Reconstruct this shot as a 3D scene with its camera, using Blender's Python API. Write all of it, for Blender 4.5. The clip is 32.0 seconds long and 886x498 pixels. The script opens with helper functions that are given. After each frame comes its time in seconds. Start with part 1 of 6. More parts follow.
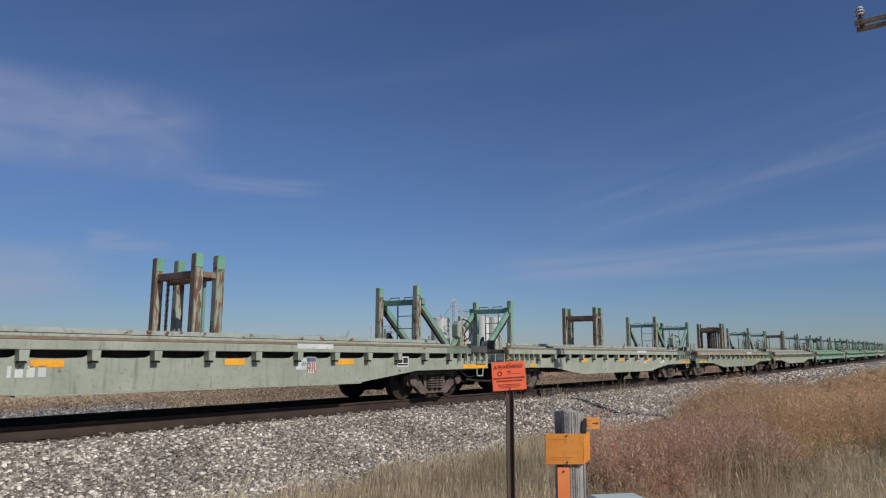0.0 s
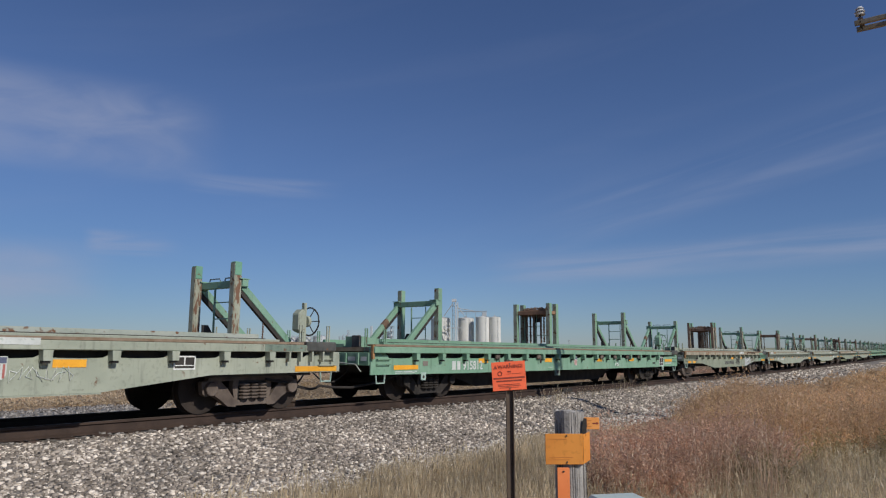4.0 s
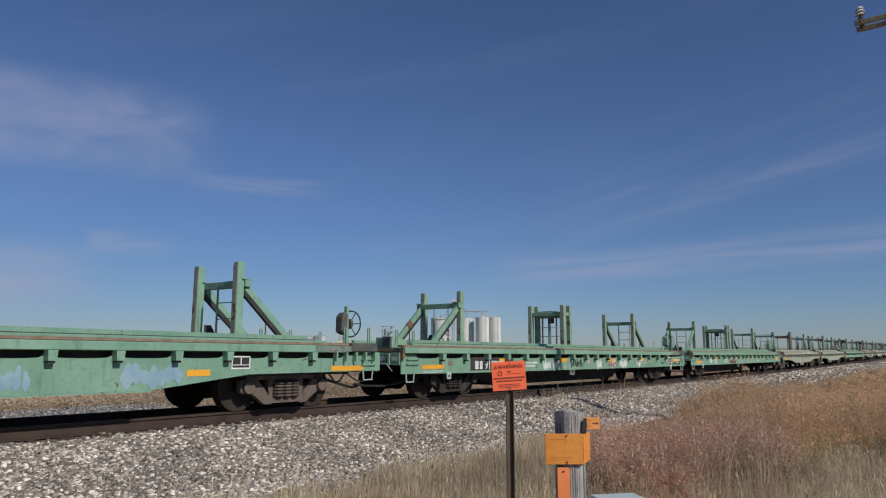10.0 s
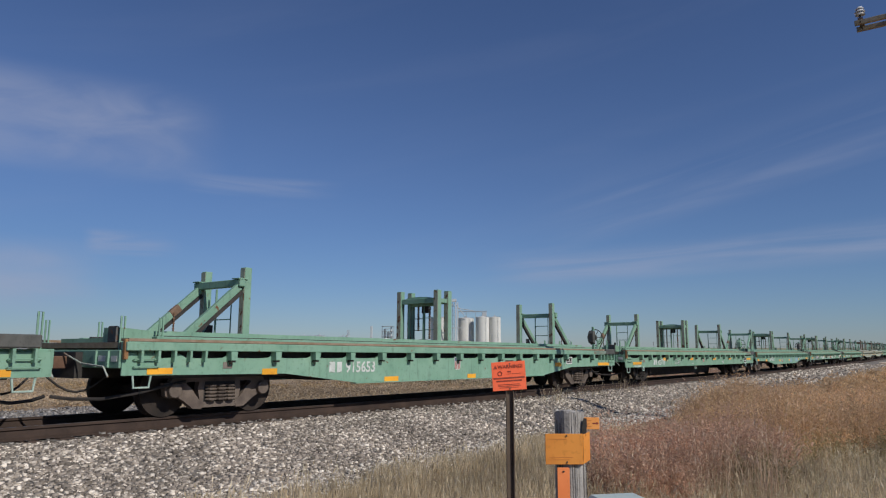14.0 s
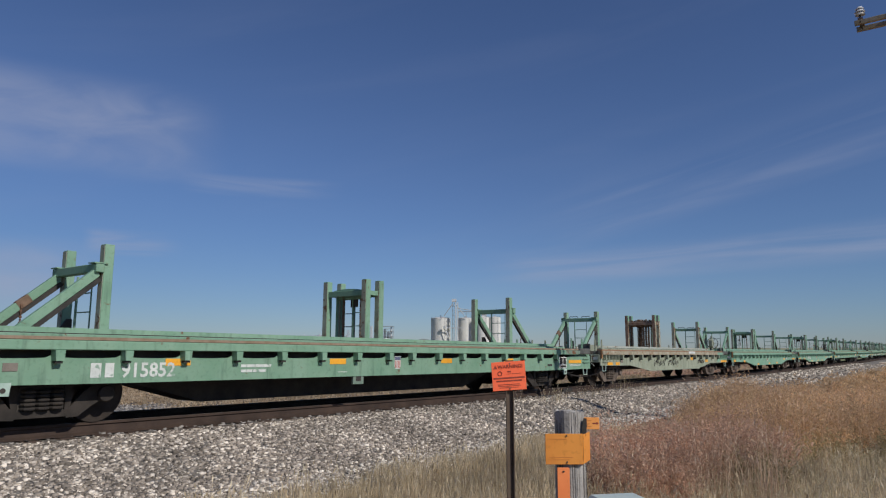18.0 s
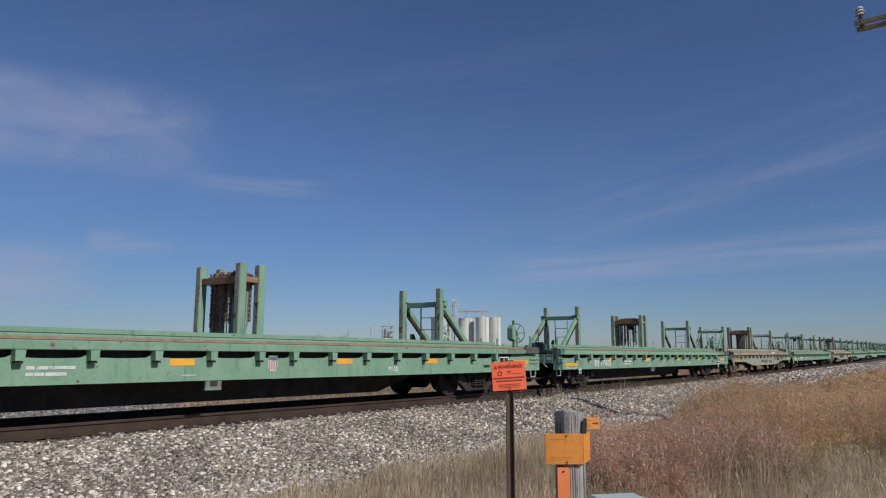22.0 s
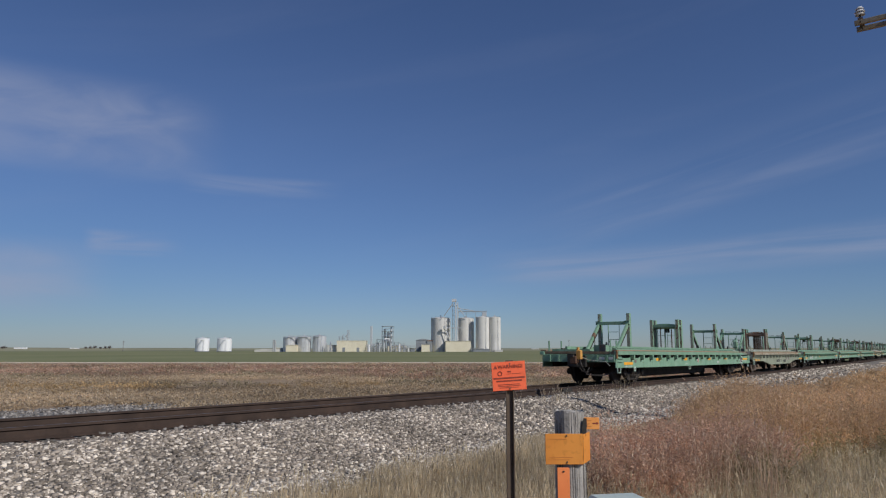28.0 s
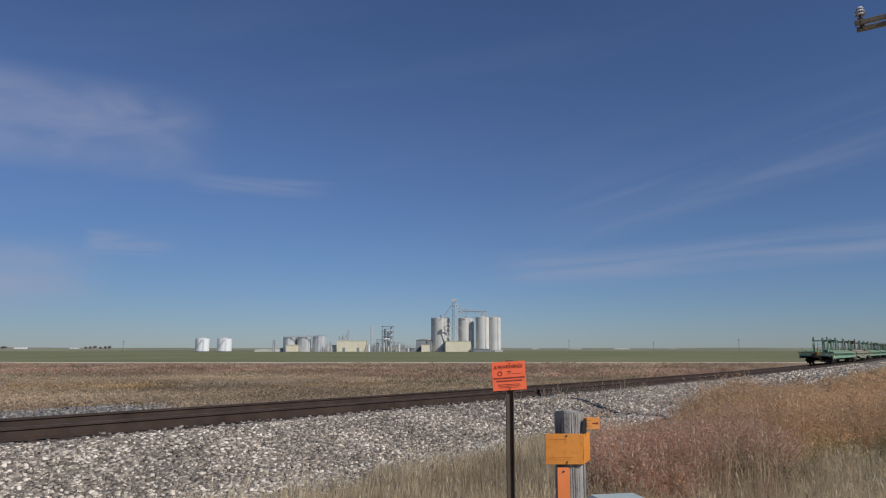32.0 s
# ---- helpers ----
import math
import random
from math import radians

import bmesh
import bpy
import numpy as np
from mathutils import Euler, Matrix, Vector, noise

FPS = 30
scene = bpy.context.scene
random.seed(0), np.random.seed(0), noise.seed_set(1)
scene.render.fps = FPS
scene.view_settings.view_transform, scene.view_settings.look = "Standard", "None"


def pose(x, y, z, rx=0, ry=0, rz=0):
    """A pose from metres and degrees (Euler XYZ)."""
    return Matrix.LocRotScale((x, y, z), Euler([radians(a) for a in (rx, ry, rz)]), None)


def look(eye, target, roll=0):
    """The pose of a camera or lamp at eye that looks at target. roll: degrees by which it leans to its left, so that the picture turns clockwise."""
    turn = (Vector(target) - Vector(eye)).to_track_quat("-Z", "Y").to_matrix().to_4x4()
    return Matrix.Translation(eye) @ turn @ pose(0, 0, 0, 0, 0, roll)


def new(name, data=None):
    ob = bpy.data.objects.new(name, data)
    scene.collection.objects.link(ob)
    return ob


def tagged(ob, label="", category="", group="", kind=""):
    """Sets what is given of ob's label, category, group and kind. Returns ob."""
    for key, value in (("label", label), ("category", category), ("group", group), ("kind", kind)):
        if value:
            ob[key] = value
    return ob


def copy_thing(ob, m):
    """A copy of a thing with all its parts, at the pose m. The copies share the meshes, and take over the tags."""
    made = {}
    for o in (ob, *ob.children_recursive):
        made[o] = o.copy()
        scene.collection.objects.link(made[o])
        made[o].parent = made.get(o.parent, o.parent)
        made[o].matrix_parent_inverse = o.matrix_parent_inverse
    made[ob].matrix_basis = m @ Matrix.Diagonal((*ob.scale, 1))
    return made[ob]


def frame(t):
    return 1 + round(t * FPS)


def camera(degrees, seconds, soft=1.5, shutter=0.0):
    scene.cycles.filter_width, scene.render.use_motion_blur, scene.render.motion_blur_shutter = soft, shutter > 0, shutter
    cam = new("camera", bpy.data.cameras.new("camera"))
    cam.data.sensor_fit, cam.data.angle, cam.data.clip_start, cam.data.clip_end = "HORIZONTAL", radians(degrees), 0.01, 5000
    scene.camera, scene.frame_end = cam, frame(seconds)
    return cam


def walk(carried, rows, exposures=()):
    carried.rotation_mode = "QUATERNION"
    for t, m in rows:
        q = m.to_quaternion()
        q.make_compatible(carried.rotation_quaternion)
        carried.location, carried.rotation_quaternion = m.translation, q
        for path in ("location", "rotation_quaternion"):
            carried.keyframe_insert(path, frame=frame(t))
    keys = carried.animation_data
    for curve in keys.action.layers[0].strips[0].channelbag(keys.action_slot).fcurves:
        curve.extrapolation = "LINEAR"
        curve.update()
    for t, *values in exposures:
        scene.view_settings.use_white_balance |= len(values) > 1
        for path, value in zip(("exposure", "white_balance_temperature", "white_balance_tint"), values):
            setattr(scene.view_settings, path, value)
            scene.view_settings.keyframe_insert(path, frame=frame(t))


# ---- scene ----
# The world: x runs along the railway, y away from the camera across it, z = 0 is the verge.
RAIL_Z, NEAR_RAIL, GAUGE = 0.75, 10.45, 1.505
TRACK_Y = NEAR_RAIL + GAUGE / 2
EYE = (0.0, 0.0, RAIL_Z + 1.044)
TURN, TILT = radians(36.53), radians(8.167)
AIM = (EYE[0] + math.cos(TURN) * math.cos(TILT), EYE[1] + math.sin(TURN) * math.cos(TILT), EYE[2] + math.sin(TILT))
cam = camera(64.53, 32.0, soft=1.2)
walk(cam, [(0.0, look(EYE, AIM)), (32.0, look(EYE, AIM))], exposures=((0.0, 0.0), (25.0, 0.0), (28.5, -0.07), (32.0, -0.07)))


def track_point(s):
    """The middle of the track between the rail heads, s metres along."""
    return Vector((s, TRACK_Y + 0.5 * 0.000155 * s * s, RAIL_Z - 0.37 * math.tanh((s - 5) / 37)))


def track_pose(s, reach=6.75):
    """A pose on the track whose two pivots, reach metres ahead and behind, both ride the rails."""
    a, b = track_point(s - reach), track_point(s + reach)
    d = b - a
    m = Matrix.Rotation(math.atan2(d.y, d.x), 4, "Z") @ Matrix.Rotation(-math.atan2(d.z, d.length), 4, "Y")
    return Matrix.Translation((a + b) / 2) @ m


# ---- light ----
SUN_DIR = Vector((-0.1, -1.0, 0.0)).normalized()
SUN_EL = radians(36)
sun = new("sun", bpy.data.lights.new("sun", "SUN"))
sun.data.energy, sun.data.angle, sun.data.color = 3.4, radians(0.53), (1.0, 0.95, 0.87)
to_sun = Vector((SUN_DIR.x * math.cos(SUN_EL), SUN_DIR.y * math.cos(SUN_EL), math.sin(SUN_EL)))
sun.matrix_world = Matrix.Translation((0, -30, 40)) @ to_sun.to_track_quat("Z", "Y").to_matrix().to_4x4()

world = bpy.data.worlds.new("sky")
scene.world = world
world.use_nodes = True
wn, wl = world.node_tree.nodes, world.node_tree.links
wn.clear()


def wnode(kind, **kw):
    n = wn.new(kind)
    for k, v in kw.items():
        if k in n.inputs:
            n.inputs[k].default_value = v
    return n


sky = wn.new("ShaderNodeTexSky")
sky.sky_type, sky.sun_disc = "NISHITA", False
sky.sun_elevation, sky.sun_rotation = SUN_EL, math.atan2(SUN_DIR.x, SUN_DIR.y)
sky.altitude, sky.air_density, sky.dust_density, sky.ozone_density = 400, 1.0, 0.15, 6.0
where = wn.new("ShaderNodeTexCoord")


def wdot(v):
    d = wn.new("ShaderNodeVectorMath")
    d.operation = "DOT_PRODUCT"
    d.inputs[1].default_value = v
    wl.new(where.outputs["Generated"], d.inputs[0])
    return d.outputs["Value"]


def wmath(op, x, y):
    m = wn.new("ShaderNodeMath")
    m.operation = op
    for sock, val in zip(m.inputs, (x, y)):
        if isinstance(val, (int, float)):
            sock.default_value = val
        else:
            wl.new(val, sock)
    return m.outputs[0]


def wrange(x, lo, hi, out=1.0):
    m = wn.new("ShaderNodeMapRange")
    m.interpolation_type = "SMOOTHSTEP"
    for key, val in (("From Min", lo), ("From Max", hi), ("To Max", out)):
        m.inputs[key].default_value = val
    wl.new(x, m.inputs["Value"])
    return m.outputs["Result"]


# thin cirrus: noise drawn out along the wind, thicker in some quarters of the sky
RIGHT = Vector((math.sin(TURN), -math.cos(TURN), 0))
along, height_of = wdot(RIGHT), wdot((0, 0, 1))


def cirrus(slope, stretch, fine, lo, hi, seed):
    comb = wn.new("ShaderNodeCombineXYZ")
    wl.new(wmath("MULTIPLY", along, stretch), comb.inputs[0])
    wl.new(wmath("MULTIPLY", wmath("SUBTRACT", height_of, wmath("MULTIPLY", along, slope)), fine), comb.inputs[1])
    comb.inputs[2].default_value = seed
    t = wnode("ShaderNodeTexNoise", Scale=1.0, Detail=6.0, Roughness=0.5, Distortion=0.6)
    wl.new(comb.outputs[0], t.inputs["Vector"])
    return wrange(t.outputs["Fac"], lo, hi)


def window(x, a0, a1, b0, b1):
    return wmath("MULTIPLY", wrange(x, a0, a1), wmath("SUBTRACT", 1.0, wrange(x, b0, b1)))


def patch(a, h, fog, amount, slope=0.0):
    level = wmath("SUBTRACT", height_of, wmath("MULTIPLY", along, slope))
    return wmath("MULTIPLY", wmath("MULTIPLY", window(along, *a), window(level, *h)), wmath("MULTIPLY", fog, amount))


veil = patch((-0.9, -0.75, -0.4, -0.28), (0.212, 0.25, 0.3, 0.35), cirrus(0.1, 10, 26, 0.0, 0.85, 3.1), 0.55)
low_veil = patch((-0.9, -0.75, -0.51, -0.41), (0.03, 0.08, 0.11, 0.145), cirrus(-0.2, 6, 18, 0.0, 0.7, 1.7), 0.6)
small = patch((-0.46, -0.44, -0.4, -0.34), (0.118, 0.131, 0.142, 0.158), cirrus(0.05, 7, 60, 0.25, 0.75, 2.2), 0.5)
mid_veil = patch((-0.36, -0.3, -0.22, -0.13), (0.205, 0.219, 0.224, 0.238), cirrus(-0.05, 6, 55, 0.2, 0.75, 5.3), 0.36)
streaks = patch((0.03, 0.16, 0.7, 0.95), (0.075, 0.1, 0.112, 0.14), cirrus(0.06, 3.5, 42, 0.25, 0.8, 7.7), 0.5, 0.05)
upper = patch((0.1, 0.26, 0.55, 0.9), (0.085, 0.11, 0.125, 0.2), cirrus(0.26, 2.8, 34, 0.35, 0.8, 4.4), 0.22, 0.26)
wide = wmath("MULTIPLY", cirrus(0.15, 2.5, 14, 0.4, 0.85, 9.2), 0.05)
total = wmath("ADD", wmath("ADD", wmath("ADD", veil, low_veil), wmath("ADD", mid_veil, streaks)), wmath("ADD", wmath("ADD", small, upper), wide))
tint = wn.new("ShaderNodeMix")
tint.data_type, tint.blend_type = "RGBA", "MULTIPLY"
tint.inputs["Factor"].default_value = 1.0
haze = wn.new("ShaderNodeValToRGB")
haze.color_ramp.elements[0].color, haze.color_ramp.elements[0].position = (0.682, 0.766, 0.955, 1), 0.0
haze.color_ramp.elements[1].color, haze.color_ramp.elements[1].position = (0.858, 0.844, 0.985, 1), 0.3
wl.new(height_of, haze.inputs["Fac"])
wl.new(haze.outputs["Color"], tint.inputs["B"])
# the sky's colour is scaled down low in the quarter opposite the sun
clear = wmath("SUBTRACT", 1.0, wmath("MULTIPLY", wmath("SUBTRACT", 1.0, wrange(along, -0.6, 0.05)), wmath("SUBTRACT", 0.22, wrange(height_of, 0.02, 0.3, 0.2))))
dim = wn.new("ShaderNodeVectorMath")
dim.operation = "SCALE"
wl.new(sky.outputs["Color"], dim.inputs[0])
wl.new(clear, dim.inputs["Scale"])
wl.new(dim.outputs["Vector"], tint.inputs["A"])
cloud = wn.new("ShaderNodeMix")
cloud.data_type = "RGBA"
cloud.inputs["B"].default_value = (4.35, 4.8, 6.5, 1)
wl.new(total, cloud.inputs["Factor"])
wl.new(tint.outputs["Result"], cloud.inputs["A"])
back = wnode("ShaderNodeBackground", Strength=0.0745)
wl.new(cloud.outputs["Result"], back.inputs["Color"])
wout = wn.new("ShaderNodeOutputWorld")
wl.new(back.outputs["Background"], wout.inputs["Surface"])


# ---- materials ----
def mat(name, a, b, rough=0.75, metal=0.0, scale=4.0, bump=0.15, rust=0.0, streak=0.0, vary=0.0, rust_color=(0.16, 0.075, 0.04), fine=9.0, depth=0.01):
    """Two tones mixed by noise, finer grain in the bump, with rust patches, run-down streaks and a shade of its own for each piece."""
    m = bpy.data.materials.new(name)
    m.use_nodes = True
    n, l = m.node_tree.nodes, m.node_tree.links
    bsdf = n["Principled BSDF"]
    bsdf.inputs["Roughness"].default_value, bsdf.inputs["Metallic"].default_value = rough, metal
    bsdf.inputs["Specular IOR Level"].default_value = 0.3
    co, info = n.new("ShaderNodeTexCoord"), n.new("ShaderNodeObjectInfo")
    shift = n.new("ShaderNodeVectorMath")
    shift.operation = "MULTIPLY_ADD"
    shift.inputs[1].default_value = (1, 1, 1)
    ofs = n.new("ShaderNodeMath")
    ofs.operation, ofs.inputs[1].default_value = "MULTIPLY", 37.0
    l.new(info.outputs["Random"], ofs.inputs[0])
    l.new(co.outputs["Object"], shift.inputs[0])
    l.new(ofs.outputs[0], shift.inputs[2])

    def noise_of(sc, detail, vec=None, dist=0.0):
        t = n.new("ShaderNodeTexNoise")
        t.inputs["Scale"].default_value, t.inputs["Detail"].default_value, t.inputs["Distortion"].default_value = sc, detail, dist
        l.new(vec or shift.outputs[0], t.inputs["Vector"])
        return t.outputs["Fac"]

    def step(fac, lo, hi):
        t = n.new("ShaderNodeMapRange")
        t.inputs["From Min"].default_value, t.inputs["From Max"].default_value = lo, hi
        l.new(fac, t.inputs["Value"])
        return t.outputs["Result"]

    def mix(fac, x, y):
        t = n.new("ShaderNodeMix")
        t.data_type = "RGBA"
        l.new(fac, t.inputs["Factor"])
        for sock, v in (("A", x), ("B", y)):
            if isinstance(v, tuple):
                t.inputs[sock].default_value = (*v, 1)
            else:
                l.new(v, t.inputs[sock])
        return t.outputs["Result"]

    grain = noise_of(scale * fine, 4)
    color = mix(step(noise_of(scale, 6), 0.3, 0.7), a, b)
    dark = tuple(c * 0.55 for c in a)
    color = mix(step(grain, 0.55, 1.0), color, dark)
    if streak:
        sm = n.new("ShaderNodeMapping")
        sm.inputs["Scale"].default_value = (7, 7, 0.7)
        l.new(shift.outputs[0], sm.inputs["Vector"])
        color = mix(step(noise_of(1.6, 5, sm.outputs[0]), 0.72 - streak * 0.3, 0.85), color, tuple(c * 0.45 + 0.02 for c in a))
    if rust:
        run = None
        if rust > 0.4:
            rm = n.new("ShaderNodeMapping")
            rm.inputs["Scale"].default_value = (4.0, 4.0, 1.0)
            l.new(shift.outputs[0], rm.inputs["Vector"])
            run = rm.outputs[0]
        color = mix(step(noise_of(4.2 if run else 6.5, 9, run, 0.5), 0.68 - 0.3 * rust, 0.74 - 0.27 * rust), color, rust_color)
    if vary:
        hsv = n.new("ShaderNodeHueSaturation")
        v = n.new("ShaderNodeMapRange")
        v.inputs["To Min"].default_value, v.inputs["To Max"].default_value = 1 - vary, 1 + vary
        l.new(info.outputs["Random"], v.inputs["Value"])
        l.new(v.outputs["Result"], hsv.inputs["Value"])
        l.new(color, hsv.inputs["Color"])
        color = hsv.outputs["Color"]
    l.new(color, bsdf.inputs["Base Color"])
    if bump:
        bp = n.new("ShaderNodeBump")
        bp.inputs["Strength"].default_value, bp.inputs["Distance"].default_value = bump, depth
        l.new(grain, bp.inputs["Height"])
        l.new(bp.outputs["Normal"], bsdf.inputs["Normal"])
    return m


def island(m, a, b, c=None):
    """Gives each separate piece of a joined mesh its own tone between a, b (and c)."""
    n, l = m.node_tree.nodes, m.node_tree.links
    geo, rampn = n.new("ShaderNodeNewGeometry"), n.new("ShaderNodeValToRGB")
    e = rampn.color_ramp.elements
    e[0].color, e[1].color = (*a, 1), (*b, 1)
    if c:
        k = e.new(0.72)
        k.color, e[1 if e[1].position < 1 else 2].position = (*b, 1), 0.72
        e[len(e) - 1].color = (*c, 1)
    l.new(geo.outputs["Random Per Island"], rampn.inputs["Fac"])
    l.new(rampn.outputs["Color"], n["Principled BSDF"].inputs["Base Color"])
    return m


GREEN = mat("green paint", (0.165, 0.305, 0.207), (0.23, 0.365, 0.265), rust=0.04, streak=0.5, vary=0.08, scale=2.0)
MINT = mat("faded mint paint", (0.165, 0.31, 0.222), (0.23, 0.38, 0.283), rust=0.05, streak=0.5, vary=0.08, scale=2.0)
PALE = mat("chalky pale green paint", (0.3, 0.33, 0.26), (0.39, 0.415, 0.335), rust=0.04, streak=0.55, vary=0.08, scale=2.0)
CREAM = mat("weathered grey-green paint", (0.235, 0.265, 0.195), (0.32, 0.35, 0.27), rust=0.07, streak=0.65, vary=0.08, scale=2.0, rust_color=(0.2, 0.125, 0.075))
RUSTY = mat("flaking weathered paint", (0.27, 0.29, 0.22), (0.38, 0.39, 0.31), rust=0.68, streak=0.7, vary=0.12, rust_color=(0.17, 0.095, 0.06), scale=3.0)
FLANGE_RUST = mat("rust-streaked cream paint", (0.3, 0.26, 0.18), (0.43, 0.4, 0.31), rust=0.38, streak=0.9, rust_color=(0.24, 0.14, 0.08), scale=2.5)
HEAD = mat("bright green paint", (0.14, 0.32, 0.215), (0.2, 0.39, 0.28), rust=0.1, scale=3, vary=0.1)
CHAIN = mat("rusty chain", (0.12, 0.08, 0.055), (0.24, 0.16, 0.11), rough=0.9, scale=9)
FADED_RED = mat("faded dark red spray paint", (0.2, 0.09, 0.075), (0.28, 0.14, 0.11), rough=0.8, bump=0.0)
FADED_BLUE = mat("faded blue spray paint", (0.2, 0.32, 0.4), (0.28, 0.4, 0.45), rough=0.8, bump=0.0)
MARKER = mat("weathered orange plastic", (0.5, 0.24, 0.06), (0.66, 0.36, 0.1), rough=0.6, scale=8)
RUST_EDGE = mat("rust-stained edge", (0.2, 0.115, 0.07), (0.33, 0.2, 0.13), rough=0.9, vary=0.1, scale=3)
FLAKED = mat("rust under flaked paint", (0.19, 0.12, 0.085), (0.3, 0.23, 0.17), rough=0.9, rust=0.3, streak=0.5, vary=0.1, scale=5)
GRIME = mat("greasy grey steel", (0.06, 0.062, 0.058), (0.12, 0.12, 0.11), rough=0.7, rust=0.2, scale=5, vary=0.15)
GRIME_PALE = mat("scraped grey-green steel", (0.13, 0.19, 0.15), (0.22, 0.27, 0.22), rough=0.8, rust=0.3, streak=0.6, scale=4)
STEP = mat("pale worn step paint", (0.3, 0.42, 0.36), (0.45, 0.55, 0.49), rough=0.7, scale=6)
CORNER = mat("orange-brown rust", (0.22, 0.11, 0.05), (0.38, 0.22, 0.1), rough=0.9, scale=6, vary=0.15)
HOSE = mat("dusty rubber", (0.02, 0.018, 0.017), (0.05, 0.044, 0.04), rough=0.8)
WORN_LIP = mat("scuffed pale steel", (0.3, 0.34, 0.29), (0.42, 0.44, 0.39), rough=0.7, rust=0.3, scale=2.0)
RUST_BEAM = mat("brown rust", (0.11, 0.06, 0.04), (0.17, 0.10, 0.065), rough=0.9, vary=0.1)
BLACK = mat("grimy black steel", (0.028, 0.027, 0.026), (0.06, 0.053, 0.047), rough=0.8)
TRUCK = mat("dusty cast steel", (0.085, 0.066, 0.055), (0.17, 0.135, 0.11), rough=0.9, vary=0.1)
WHEEL = mat("wheel steel", (0.028, 0.023, 0.02), (0.06, 0.046, 0.038), rough=0.75, metal=0.3)
ORANGE = mat("orange-yellow reflector", (0.75, 0.33, 0.03), (0.85, 0.42, 0.04), rough=0.5, vary=0.12)
WHITE = mat("white paint", (0.72, 0.73, 0.70), (0.8, 0.8, 0.78), rough=0.6, bump=0.05)
DARK_LETTER = mat("dark grey lettering", (0.08, 0.085, 0.08), (0.13, 0.13, 0.12), rough=0.8, bump=0.05)
# grime and the deep sills' shade are both put into this dark tone
TRUCK_DARK = mat("grimy, shade-darkened cast steel", (0.022, 0.02, 0.018), (0.055, 0.046, 0.04), rough=0.9, vary=0.1)
WEAR = mat("worn brown-grey paint", (0.29, 0.28, 0.21), (0.37, 0.42, 0.33), rough=0.9, rust=0.35)
STEEL_BLUE = mat("thin dark ladder steel", (0.06, 0.08, 0.09), (0.1, 0.12, 0.13), rough=0.7)
GREY_PAINT = mat("pale grey touch-up paint", (0.36, 0.38, 0.38), (0.45, 0.47, 0.46), rough=0.8, streak=0.5)
WORN_WHITE = mat("worn white paint", (0.5, 0.53, 0.5), (0.66, 0.68, 0.65), rough=0.8, rust=0.3, rust_color=(0.25, 0.35, 0.28))
GREY_PATCH = mat("dull brown-grey primer", (0.16, 0.14, 0.12), (0.24, 0.21, 0.18), rough=0.9)
WOOD_DECK = mat("weathered deck timber", (0.2, 0.14, 0.09), (0.3, 0.23, 0.17), rough=0.95, scale=6, vary=0.15)
RED = mat("shield red", (0.38, 0.12, 0.11), (0.45, 0.17, 0.14), rough=0.7)
BLUE = mat("shield blue", (0.1, 0.115, 0.18), (0.14, 0.16, 0.23), rough=0.7)
RAIL = mat("rail steel", (0.036, 0.024, 0.019), (0.07, 0.046, 0.035), rough=0.75, scale=3)
RAIL_TOP = mat("dull railhead", (0.09, 0.07, 0.06), (0.15, 0.12, 0.1), rough=0.6, metal=0.2, bump=0.03)
TIE = mat("creosoted tie", (0.07, 0.045, 0.035), (0.14, 0.1, 0.08), rough=0.95, scale=5, vary=0.25)
BALLAST = mat("ballast bed", (0.12, 0.11, 0.10), (0.24, 0.215, 0.19), rough=0.95, scale=14, bump=0.6, depth=0.03, fine=2.0)
STONE = island(mat("ballast stone", (0.3, 0.28, 0.26), (0.5, 0.47, 0.44), rough=0.9, scale=30, bump=0.2), (0.12, 0.102, 0.085), (0.43, 0.37, 0.31), (0.86, 0.77, 0.66))
PALE_STONE = island(mat("clean pale ballast stone", (0.5, 0.47, 0.44), (0.7, 0.67, 0.63), rough=0.9, scale=30, bump=0.2), (0.25, 0.22, 0.19), (0.6, 0.54, 0.47), (0.86, 0.79, 0.7))
STONE_DARK = island(mat("grimy ballast stone", (0.1, 0.09, 0.085), (0.2, 0.19, 0.18), rough=0.9, scale=30), (0.13, 0.118, 0.108), (0.27, 0.25, 0.23), (0.42, 0.39, 0.36))


def drifted(m, scale, lo, hi, warm=0.0):
    """Large soft drifts of dust and grime over a surface."""
    n, l = m.node_tree.nodes, m.node_tree.links
    bsdf = n["Principled BSDF"]
    tone = bsdf.inputs["Base Color"].links[0].from_socket
    co, big, span, hsv = n.new("ShaderNodeTexCoord"), n.new("ShaderNodeTexNoise"), n.new("ShaderNodeMapRange"), n.new("ShaderNodeHueSaturation")
    big.inputs["Scale"].default_value, big.inputs["Detail"].default_value = scale, 4
    span.inputs["From Min"].default_value, span.inputs["From Max"].default_value = 0.35, 0.65
    span.inputs["To Min"].default_value, span.inputs["To Max"].default_value = lo, hi
    l.new(co.outputs["Object"], big.inputs["Vector"])
    l.new(big.outputs["Fac"], span.inputs["Value"])
    l.new(span.outputs["Result"], hsv.inputs["Value"])
    l.new(tone, hsv.inputs["Color"])
    l.new(hsv.outputs["Color"], bsdf.inputs["Base Color"])
    return m


drifted(STONE, 0.8, 0.76, 1.15)


